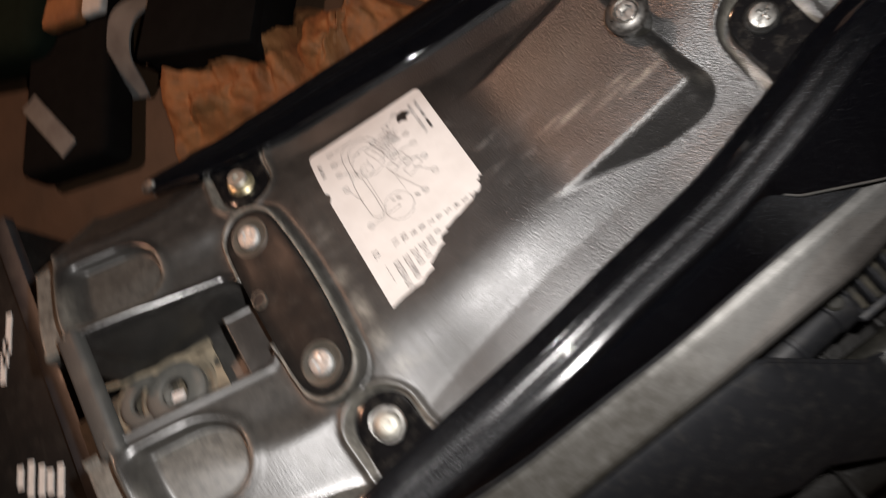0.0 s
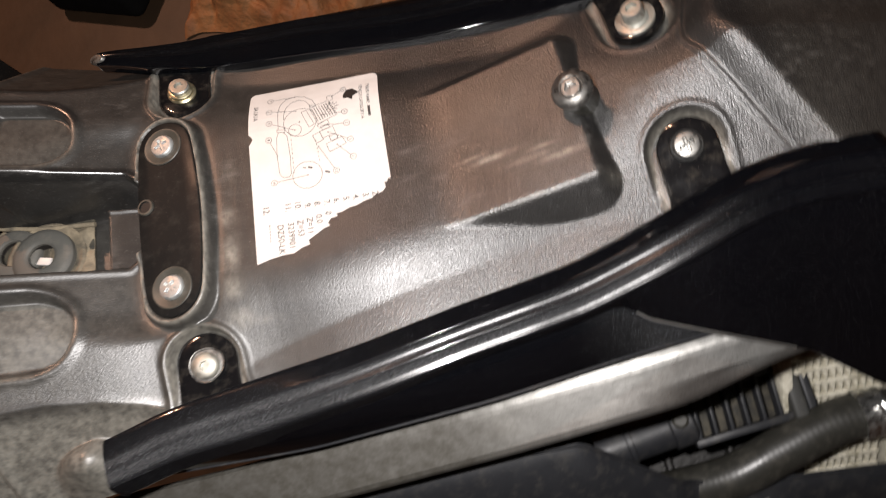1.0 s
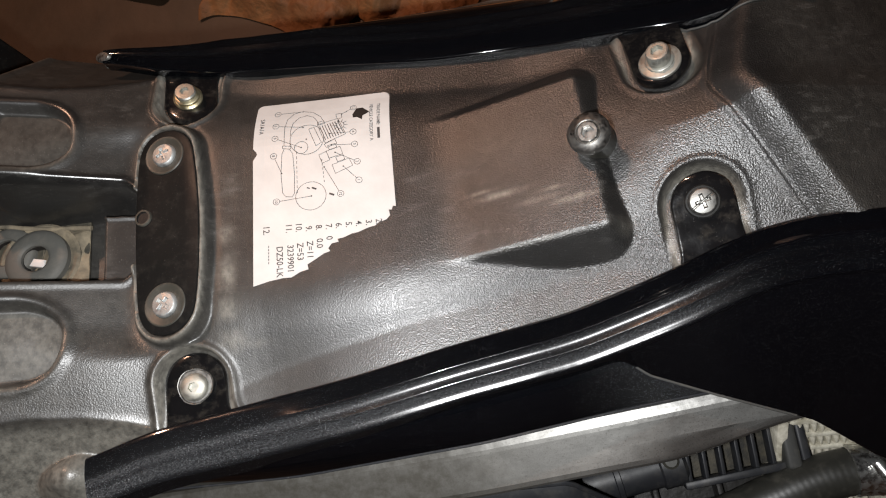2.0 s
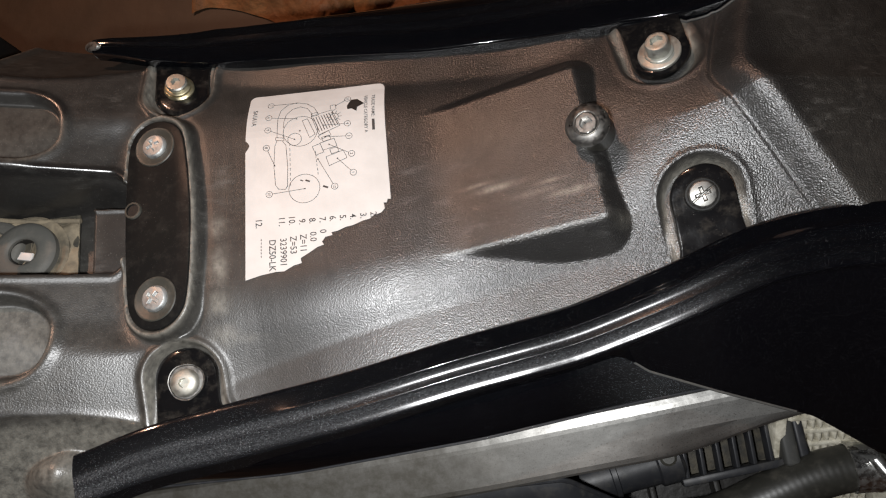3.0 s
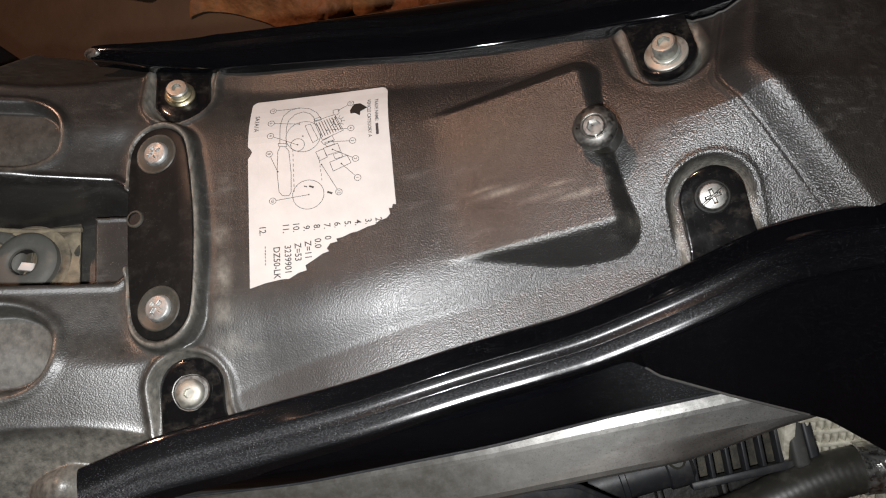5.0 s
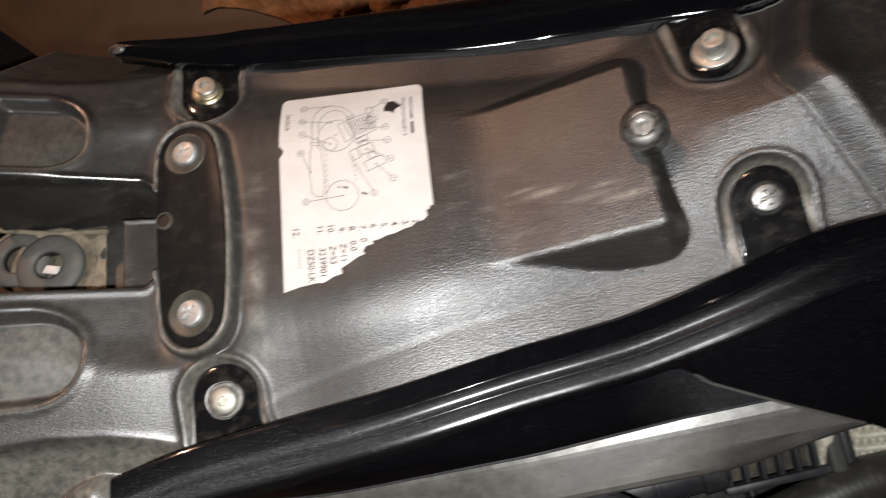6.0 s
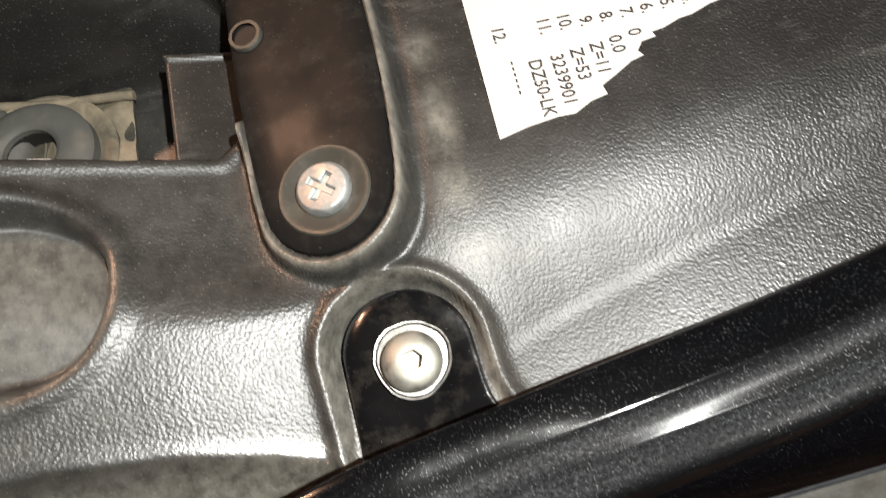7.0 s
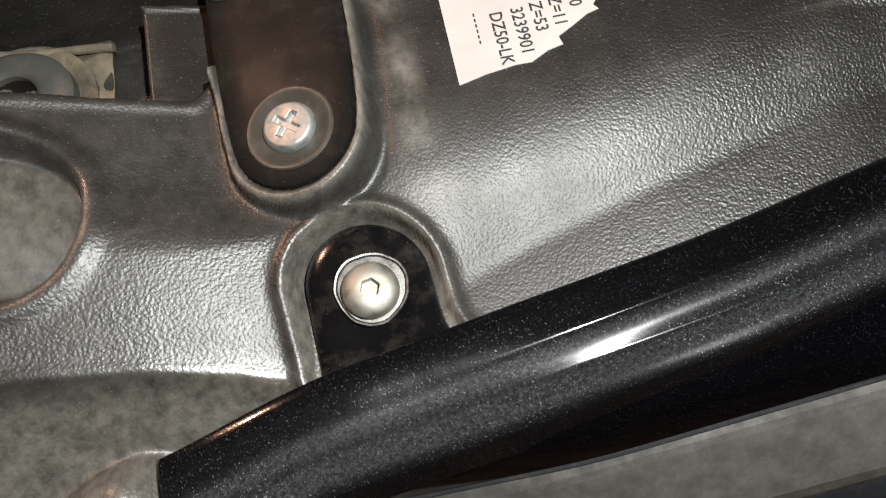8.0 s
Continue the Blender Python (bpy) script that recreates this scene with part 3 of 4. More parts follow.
def panel_foot(x, s0):
    """Height of the panel's inner edge along the tray."""
    if x > 140:
        return float(tray_base(x, s0 - 1.5)) + 1.2
    return float(curve(x, [-147, -122, -105, -90, -60, -30, 0, 30, 50, 72, 98, 118, 150], [8.5, 2.0, -4.3, -7.2, -10.7, -14.0, -17.6, -18.6, -16.5, -12.0, -7.0, -3.0, 2.5]))


def build_panel(side, label):
    panel = thing("side_panel", (0, 0, 0), label, "body panel", "side panels along the tray")
    xs = np.concatenate([np.arange(-145.5, 128, 1.5), np.arange(128, 331, 3.0)])
    fine = 5
    rows_y, rows_z, dirt_lift = [], [], []
    for x in xs:
        s0 = float(curve(x, *RAIL))
        z0 = panel_foot(x, s0)
        k = float(np.interp(x, [-147, -125, -95, -50, 60, 110], [0.78, 0.82, 0.90, 0.97, 1.0, 1.0] if side < 0 else [0.32, 0.55, 0.85, 0.97, 1.0, 1.0]))
        prof = panel_profile(k, side)
        soft_end = float(smooth(-45, -105, x)) * (1.0 if side < 0 else 0.0)
        if soft_end > 0:
            prof = [(a, b * (1 - soft_end) + soft_end * (b if a <= 0 else float(np.interp(x, [-147, -115, -80], [4.2, 7.0, 8.2])) * (0.45 + 0.55 * k) * min(1.0, (a / k + 1.0) / 25.0) ** 0.22 * max(0.0, 1.0 - (a / k + 1.0) / 25.0) ** 0.8 / 0.588)) for a, b in prof]
        if x > 44:
            # the side swells out into the front part
            es, ez = panel_outer(x)
            w = float(smooth(44, 56, x))
            lo, lz = prof[-2]
            end = (float(es) - s0, float(ez) - z0)
            prof = prof[:-1] + [(lo + (end[0] - lo) * u * w + 3.0 * u * (1 - w), lz + (end[1] - lz) * (u ** 1.1) * w - 7 * u * (1 - w)) for u in (0.04, 0.12, 0.25, 0.4, 0.55, 0.7, 0.85, 0.96, 1.0, 1.0)]
            prof[-1] = (prof[-2][0] - 1.5, prof[-2][1] - 3.0)
        else:
            lo, lz = prof[-2]
            prof = prof[:-1] + [(lo + 3.0 * u, lz - 7 * u) for u in (0.04, 0.12, 0.25, 0.4, 0.55, 0.7, 0.85, 0.96, 1.0, 1.0)]
            prof[-1] = (prof[-2][0] - 0.5, prof[-2][1] - 3.0)
        if x > 100:
            # the small ridges fade into one round shoulder
            f = float(smooth(100, 150, x))
            prof = [(a, b - f * 0.12 * max(a, 0)) for a, b in prof]
        u = np.arange(len(prof))
        t = np.linspace(0, len(prof) - 1, (len(prof) - 1) * fine + 1)
        pa, pb = np.array([q[0] for q in prof]), np.array([q[1] for q in prof])
        oa = sum(np.interp(t + o, u, pa) * w for o, w in ((-0.4, 0.2), (-0.2, 0.2), (0, 0.2), (0.2, 0.2), (0.4, 0.2)))
        ob = sum(np.interp(t + o, u, pb) * w for o, w in ((-0.4, 0.2), (-0.2, 0.2), (0, 0.2), (0.2, 0.2), (0.4, 0.2)))
        rows_y.append(side * (s0 + oa))
        rows_z.append(z0 + ob)
        dirt_lift.append((1.0 if side < 0 else 0.25) * np.clip(np.exp(-((oa / k - 17.6) / 2.6) ** 2) * 1.0 + 0.10 + 0.16 * float(smooth(20, -50, x)) + 0.8 * np.exp(-((oa / k - 11.8) / 2.2) ** 2) + 0.12 * smooth(2, 6, oa / k) * smooth(23, 17, oa / k) * float(smooth(-45, -105, x)), 0, 1)* (1 - 0.85 * smooth(62, 108, x)) + (0.08 if side < 0 else 0.0) * float(smooth(-40, -110, x)))
    py, pz = np.array(rows_y), np.array(rows_z)
    px = np.repeat(xs[:, None], py.shape[1], 1)
    # the rear end closes to a blunt tip
    child("shell", grid_mesh("shell", px, py, pz, GLOSS, {"dirt_lift": np.array(dirt_lift)}), panel)
    front = [i for i in range(len(xs)) if 50 < xs[i] < 104]
    lip = tube([(xs[i] * MM, py[i, -6] * MM, (pz[i, -6] + 0.2) * MM) for i in front], 0.0006, 8)
    part("edge_lip", lip, RUBBER, panel, "thin worn grey edge")
    bm = bmesh.new()
    ring = [bm.verts.new((px[0, j] * MM, py[0, j] * MM, pz[0, j] * MM)) for j in range(5, py.shape[1])]
    back = [bm.verts.new((v.co.x - 0.0008 + 0.02 * abs(v.co.y) - 0.00168, v.co.y + side * 0.0004, v.co.z - 0.0022)) for v in ring]
    for a in range(len(ring) - 1):
        bm.faces.new((ring[a], ring[a + 1], back[a + 1], back[a]))
    bm.faces.new(back)
    part("end_cap", bm, GLOSS if side < 0 else PALE, panel)
    if side > 0:
        tip = lathe([(0, 0.5 * MM), (2.4 * MM, 0.45 * MM), (3.7 * MM, 0.2 * MM), (4.2 * MM, -0.4 * MM), (4.3 * MM, -3.0 * MM)], 32)
        bmesh.ops.scale(tip, vec=(1.0, 0.55, 1.0), verts=tip.verts)
        part("worn_tip", tip, SCREW, panel, "bare worn silver tip", m=Matrix.Translation((-145.6 * MM, 86.4 * MM, 9.4 * MM)) @ pose(0, 0, 0, 14, -12, -14))
    # tongues that reach in to the bolts
    for cx, cy, r, z, lean in ((-111.4, 61.2, 11.1, -2.8, -0.20), (84.5, 29.3, 10.4, -5.2, 0.20)):
        n, out = 40, float(curve(cx, *RAIL)) + 3.0
        bm = bmesh.new()
        outline = [(cx + r * math.cos(a), cy - r * math.sin(a)) for a in [math.pi * i / n for i in range(n + 1)]]
        spread = 2.0 if cx < 0 else 1.0
        flare = [(cx + r + spread * (0.1 + 3.2 * u ** 3), out - 11.0 * (1 - u)) for u in (1.0, 0.9, 0.8, 0.7, 0.55, 0.35, 0.15)]
        outline = flare + outline + [(cx - r - 0.2 - 0.9 * u * u, out - 4.0 * (1 - u)) for u in (0.0, 0.5, 1.0)]
        tilt = -0.10 if cx < 0 else -0.22
        rings = []
        for inset, dz in ((0.3, -5.0), (0.0, -0.9), (0.25, -0.25), (0.9, 0.0), (3.0, 0.0)):
            rings.append([bm.verts.new(((cx + (a - cx) * (1 - inset / r)) * MM, side * (cy + (b - cy) * (1 - (inset / r if b < cy else 0))) * MM, (z + dz + tilt * (b - cy) + lean * (a - cx)) * MM)) for a, b in outline])
        for a, b in zip(rings, rings[1:]):
            for i in range(len(a) - 1):
                bm.faces.new((a[i], a[i + 1], b[i + 1], b[i]))
        bm.faces.new(rings[-1])
        part("mounting_tongue", bm, GLOSS_PLAIN, panel, "glossy black rounded tongue")
    return panel


RAIL = ([-230, -147, -122, -93, -52, -10, 32, 70, 97, 118, 140, 200, 330], [90, 84, 77, 73, 68, 61.7, 57.3, 49.6, 42.5, 42, 46, 54, 66])
GLOSS_PLAIN = smooth_plastic("gloss_tongue", (0.005, 0.005, 0.0055), 0.11, 0.16)


def build_lower_cover(side):
    cover = thing("lower_cover", (0, 0, 0), "dusty glossy black lower cover beneath the side panel", "body panel", "lower covers")
    xs = np.arange(-146 if side < 0 else -98, 85, 3.0)
    u = np.linspace(0, 1, 24)
    py, pz, dirt_lift = [], [], []
    for x in xs:
        s0 = float(curve(x, *RAIL))
        top = s0 + float(np.interp(x, [-147, -95, -50, 60], [12.5, 18, 20.0, 20.5]))
        zt = panel_foot(x, s0) - 1.0 - 9.0 * float(smooth(40, 62, x))
        es = float(curve(x, [-150, -82, -7, 48, 97], [97, 100.5, 98.5, 94.0, 92.0]))
        ez = float(curve(x, [-150, -82, -7, 48, 97], [-14, -24, -30, -34.5, -40]))
        y = top + (es - top) * u ** 0.8
        z = zt + (ez - zt) * u ** 1.5
        y, z = np.append(y, [y[-1] - 0.6, y[-1] - 4.0]), np.append(z, [z[-1] - 1.2, z[-1] - 2.0])
        py.append(side * y)
        pz.append(z)
        dirt_lift.append(np.full(len(y), 0.05 + 0.8 * float(smooth(20, 62, x))))
    py, pz = np.array(py), np.array(pz)
    child("shell", grid_mesh("shell", np.repeat(xs[:, None], py.shape[1], 1), py, pz, GLOSS, {"dirt_lift": np.array(dirt_lift)}), cover)
    trim = tube([(x * MM, y * MM, (z - 0.4) * MM) for x, y, z in zip(xs, py[:, -3], pz[:, -3])], 0.0006, 8)
    part("edge_trim", trim, DARK, cover, "thin dull edge trim")
    return cover


def build_beam(side):
    beam = thing("frame_beam", (0, 0, 0), "scuffed silver metal frame beam below the side panel", "frame beam", "frame beams")
    section = [(95.5, -50), (96.4, -47.2), (97.8, -46.1), (99.6, -45.9), (101.4, -46.1), (103.0, -46.8), (105, -48.0), (110, -51.0), (114, -53.4), (116.6, -55.1), (118.4, -56.8), (119.3, -59.2), (119.5, -62), (118, -84), (114, -89), (100, -88), (96.5, -84)]
    bm = bmesh.new()
    rows = []
    for x in np.arange(-300, 126, 8.0):
        dy = float(np.interp(x, [-300, -130, -10, 85, 126], [3, 3, 0, -4.5, -6]))
        dz = float(np.interp(x, [-300, -130, 126], [6, 2, 0]))
        rows.append([bm.verts.new((x * MM, side * (a + dy - (7.5 * float(smooth(55, 115, x)) if a > 110 else 0.0)) * MM, (b + dz + 0.0014 * max(x - 20.0, 0.0) ** 2 + max(x, 0.0) ** 1.5 / 110.0 * max(0.0, min(1.0, (-50 - b) / 30.0))) * MM)) for a, b in section])
    for a, b in zip(rows, rows[1:]):
        for i in range(len(section)):
            j = (i + 1) % len(section)
            bm.faces.new((a[i], a[j], b[j], b[i]))
    bm.faces.new(rows[0])
    bm.faces.new(rows[-1][::-1])
    bmesh.ops.bevel(bm, geom=[e for e in bm.edges if abs(e.verts[0].co.x - e.verts[1].co.x) > 0.001], offset=0.0004, segments=1, affect="EDGES")
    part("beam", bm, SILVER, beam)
    return beam


# ---- the room round it ----
def slab(name, lo, hi, material, label):
    size = [b - a for a, b in zip(lo, hi)]
    bm = box(*size)
    me = bpy.data.meshes.new(name)
    bm.to_mesh(me)
    bm.free()
    me.materials.append(material)
    ob = new(name, me)
    ob.location = [(a + b) / 2 for a, b in zip(lo, hi)]
    return tagged(ob, label, name.split("_")[0], kind="structure")


FLOOR = plain("floor_concrete", (0.13, 0.093, 0.064), 0.75, (0.035, 0.030, 0.023), 9.0, 0.3, 0.004)
WALL = plain("wall_plaster", (0.14, 0.11, 0.085), 0.85, (0.11, 0.085, 0.065), 3.0, 0.2, 0.003)
slab("floor", (-2.2, -2.0, -0.80), (2.4, 2.2, -0.72), FLOOR, "dark brownish concrete garage floor")
slab("wall_north", (-2.2, 2.2, -0.72), (2.4, 2.32, 1.9), WALL, "plain warm plastered garage wall")
slab("wall_south", (-2.2, -2.12, -0.72), (2.4, -2.0, 1.9), WALL, "plain warm plastered garage wall")
slab("wall_east", (2.4, -2.12, -0.72), (2.52, 2.32, 1.9), WALL, "plain warm plastered garage wall")
slab("wall_west", (-2.32, -2.12, -0.72), (-2.2, 2.32, 1.9), WALL, "plain warm plastered garage wall")
slab("ceiling", (-2.32, -2.12, 1.9), (2.52, 2.32, 2.0), WALL, "plain warm plastered garage ceiling")

# ---- the motorcycle's parts ----
tray, cross_plate = build_tray()
for y, turn in ((31.8, 20), (-31.7, 48)):
    cross_screw(cross_plate, Vector((-117.0 * MM, y * MM, 6.75 * MM)), turn)
build_panel(-1, "glossy black ridged side panel with dust and bright scratches")
build_panel(1, "glossy black ridged side panel on the far side of the tray")
build_lower_cover(-1)
build_lower_cover(1)
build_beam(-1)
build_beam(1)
bolt("button", (-0.1110, -0.0632, -0.0026), (7, 13, 10), "zinc button-head bolt on a worn washer in the black tongue")
bolt("flange", (-0.1118, 0.0632, -0.0028), (-5, 15, 0), "yellowish zinc flanged bolt in the black tongue")
bolt("cap", (0.0838, 0.0280, -0.0045), (-13, -12, 15), "tall zinc socket-cap bolt on a wide washer")
bolt("cross", (0.0842, -0.0296, -0.0050), (13, -13, 8), "worn zinc cross-recess screw in the black tongue")


def build_stop():
    stop = thing("rubber_stop", (0.0555, 0.0046, -0.0148), "grey button-head bolt on a black rubber stop", "stop")
    part("rubber", lathe([(0, 0), (8.6 * MM, 0), (8.8 * MM, 3 * MM), (8.0 * MM, 6 * MM), (7.2 * MM, 13 * MM), (6.6 * MM, 18.5 * MM), (0, 18.5 * MM)], 48), HOSE, stop)
    part("washer", lathe([(0, 18.4 * MM), (6.6 * MM, 18.4 * MM), (6.9 * MM, 18.8 * MM), (6.6 * MM, 19.5 * MM), (0, 19.5 * MM)], 48), STEEL, stop)
    part("bolt_head", merged(lathe([(7.5 * MM, 19.4 * MM), (7.9 * MM, 19.9 * MM), (7.8 * MM, 20.7 * MM), (7.1 * MM, 21.8 * MM), (6.0 * MM, 22.7 * MM), (4.6 * MM, 23.3 * MM), (4.2 * MM, 23.0 * MM), (3.9 * MM, 23.5 * MM), (3.4 * MM, 23.8 * MM)], 48), socket_top(2.4 * MM, 2.0 * MM, 23.8 * MM, 3.4 * MM)), STEEL, stop, "dull steel button head with a hex socket")
    stop.rotation_euler = (radians(10), radians(-14), 0)


build_stop()


DUSTY = plain("beige_dust", (0.25, 0.205, 0.14), 0.85, (0.045, 0.042, 0.034), 95.0, 0.5)


def build_bracket():
    bracket = thing("seat_bracket", (0, 0, 0), "dirty steel bracket in the rear well with rubber grommets", "bracket")
    part("plate", box(64 * MM, 36 * MM, 1.6 * MM, 0.6 * MM), RUSTY, bracket, m=Matrix.Translation((-192.0 * MM, -2.0 * MM, 0.3 * MM)) @ pose(0, 0, 0, 0, 11.3, 0))
    run = spline([Vector(p) * MM for p in ((-159.5, 12.6, -4.6), (-166, 13.4, -3.0), (-176, 14.2, -0.6), (-188, 16.2, 2.6), (-200, 19.0, 6.0), (-210, 23.0, 9.5))], 40)
    part("flange", tube(run, 0.0011, 10), DUSTY, bracket, "dusty turned-up edge of the plate")
    # a crust of dust over the plate's free corner
    gx, gy = np.meshgrid(np.linspace(-180, -160.5, 40), np.linspace(-19, 13.5, 60), indexing="ij")
    wob = np.array([[noise.noise(Vector((a * 0.16, b * 0.16, 2.0))) for b in gy[0]] for a in gx[:, 0]])
    edge = np.minimum(np.minimum(gx + 180, -160.5 - gx), np.minimum(gy + 19, 13.5 - gy))
    crust = child("dust_crust", grid_mesh("dust_crust", gx, gy, -5.2 - 0.20 * (gx + 161.0) + 1.5 * smooth(0.0, 4.0, edge + 2.5 * wob) + 0.25 * wob, DUSTY, {"dirt_lift": 0 * gx}), bracket, "beige dust crust")
    crust["kind"] = "stuff"
    for x, y, z, r in ((-192.5, 5.4, 4.2, 11.4), (-178.8, 0.3, 3.6, 12.8)):
        m = Matrix.Translation((x * MM, y * MM, z * MM)) @ pose(0, 0, 0, 0, 12, 0)
        g = lathe([(5.6 * MM, -1.4 * MM), (5.6 * MM, 0.3 * MM), (6.2 * MM, 0.9 * MM), (r * 0.55 * MM, 1.1 * MM), (r * 0.8 * MM, 0.9 * MM), (r * 0.93 * MM, 0.3 * MM), (r * MM, -0.8 * MM), (r * MM, -4.0 * MM)], 48)
        part("grommet", g, DUSTY_RUBBER, bracket, "flat grey rubber grommet", m=m)
        part("spacer_ring", lathe([(r * 0.9 * MM, -4.0 * MM), (r * 1.10 * MM, -3.0 * MM), (r * 1.22 * MM, -2.7 * MM), (r * 1.30 * MM, -3.4 * MM), (r * 1.34 * MM, -12.0 * MM)], 48), DUSTY, bracket, "dusty beige spacer ring", m=m)
        part("hollow", lathe([(0, -9.0 * MM), (5.5 * MM, -9.0 * MM), (5.6 * MM, -1.0 * MM)], 28), TORN, bracket, "dark hole in the grommet", m=m)
        part("pin", box(7.0 * MM, 3.4 * MM, 2.4 * MM, 0.4 * MM), PAPER, bracket, "white plastic tip seen through the hole", m=m @ Matrix.Translation((-1.4 * MM, -0.6 * MM, -4.4 * MM)) @ pose(0, 0, 0, 0, 0, -14))


build_bracket()

# ---- the torn label ----
LABEL_O, LABEL_U, LABEL_V = Vector((-81.6, 52.9)), Vector((57.2, -3.3)) / 57.3, Vector((-4.1, -80.1)) / 80.2


def on_label(u, v, lift):
    p = LABEL_O + LABEL_U * u + LABEL_V * v
    return tray_at(p.x, p.y, lift)


def label_outline():
    pts = [(2.6 - 2.6 * math.cos(a), 2.6 - 2.6 * math.sin(a)) for a in [math.pi / 2 * i / 6 for i in range(7)]]
    pts += [(57.3 - 2.6 + 2.6 * math.sin(a), 2.6 - 2.6 * math.cos(a)) for a in [math.pi / 2 * i / 6 for i in range(7)]]
    pts += [(57.5, 52.6), (56.3, 52.4), (55.8, 54.0), (54.6, 53.9), (54.9, 56.4), (53.4, 58.0), (50.2, 59.0), (48.8, 60.2), (46.0, 60.8), (42.0, 62.4), (39.4, 62.8), (36.0, 64.2), (33.6, 64.6), (34.0, 65.8), (31.2, 66.3), (29.8, 68.2), (30.6, 69.4), (28.0, 70.2), (24.5, 72.4), (21.4, 74.2), (21.8, 76.2), (18.6, 77.0), (15.0, 79.0), (11.8, 79.0), (6.0, 80.0), (0.4, 81.6)]
    pts += [(0.0, 30.0), (0.0, 27.4), (0.9, 26.0), (1.6, 24.6), (1.2, 23.4), (0.0, 22.0)]
    return [(u, v - 1.5 if v < 20 else v + 1.3 * max(0.0, u - 5.0) / 52.0) for u, v in pts]


def sheet(name, outline, lift, thick, material, parent, label="", cuts=26):
    """A thin sheet that follows the tray, from an outline in the label's own millimetres."""
    bm = bmesh.new()
    face = bm.faces.new([bm.verts.new((u, -v, 0)) for u, v in outline])
    us, vs = [p[0] for p in outline], [p[1] for p in outline]
    for k in range(1, cuts):
        for co, no in (((min(us) + (max(us) - min(us)) * k / cuts, 0, 0), (1, 0, 0)), ((0, -(min(vs) + (max(vs) - min(vs)) * k / cuts), 0), (0, 1, 0))):
            bmesh.ops.bisect_plane(bm, geom=bm.verts[:] + bm.edges[:] + bm.faces[:], plane_co=co, plane_no=no)
    if thick:
        ext = bmesh.ops.extrude_face_region(bm, geom=bm.faces[:])
        for v in ext["geom"]:
            if isinstance(v, bmesh.types.BMVert):
                v.co.z = thick
    for v in bm.verts:
        v.co = on_label(v.co.x, -v.co.y, lift + v.co.z)
    return part(name, bm, material, parent, label, flat=True)


def stroke(bm, pts, width, lift=0.37, closed=False):
    """A thin inked line on the label."""
    pts = [Vector(p) for p in pts]
    if closed:
        pts.append(pts[0])
    for a, b in zip(pts, pts[1:]):
        d = b - a
        if d.length < 1e-6:
            continue
        n = max(1, int(d.length / 4))
        side = Vector((-d.y, d.x)).normalized() * width / 2
        for i in range(n):
            p, q = a + d * i / n, a + d * (i + 1) / n
            bm.faces.new([bm.verts.new(on_label(w[0], w[1], lift)) for w in (p - side, q - side, q + side, p + side)])


def circle(c, r, n=26):
    return [(c[0] + r * math.cos(2 * math.pi * i / n), c[1] + r * math.sin(2 * math.pi * i / n)) for i in range(n)]


TEXT = ([], [])


def words(text, u, v, size, parent, width=None):
    """Printed words that run down the label, their tops towards the front."""
    cu = bpy.data.curves.new("print", "FONT")
    cu.body, cu.size, cu.resolution_u, cu.offset = text, size, 3, 0.008 * size
    tmp = bpy.data.objects.new("print", cu)
    scene.collection.objects.link(tmp)
    me = bpy.data.meshes.new_from_object(tmp.evaluated_get(bpy.context.evaluated_depsgraph_get()))
    bpy.data.objects.remove(tmp)
    bpy.data.curves.remove(cu)
    for p in me.vertices:
        p.co = on_label(u + p.co.y, v + p.co.x * (width or 0.92), 0.37)
    base = len(TEXT[0])
    TEXT[0].extend(tuple(p.co) for p in me.vertices)
    TEXT[1].extend(tuple(base + i for i in f.vertices) for f in me.polygons)
    bpy.data.meshes.remove(me)


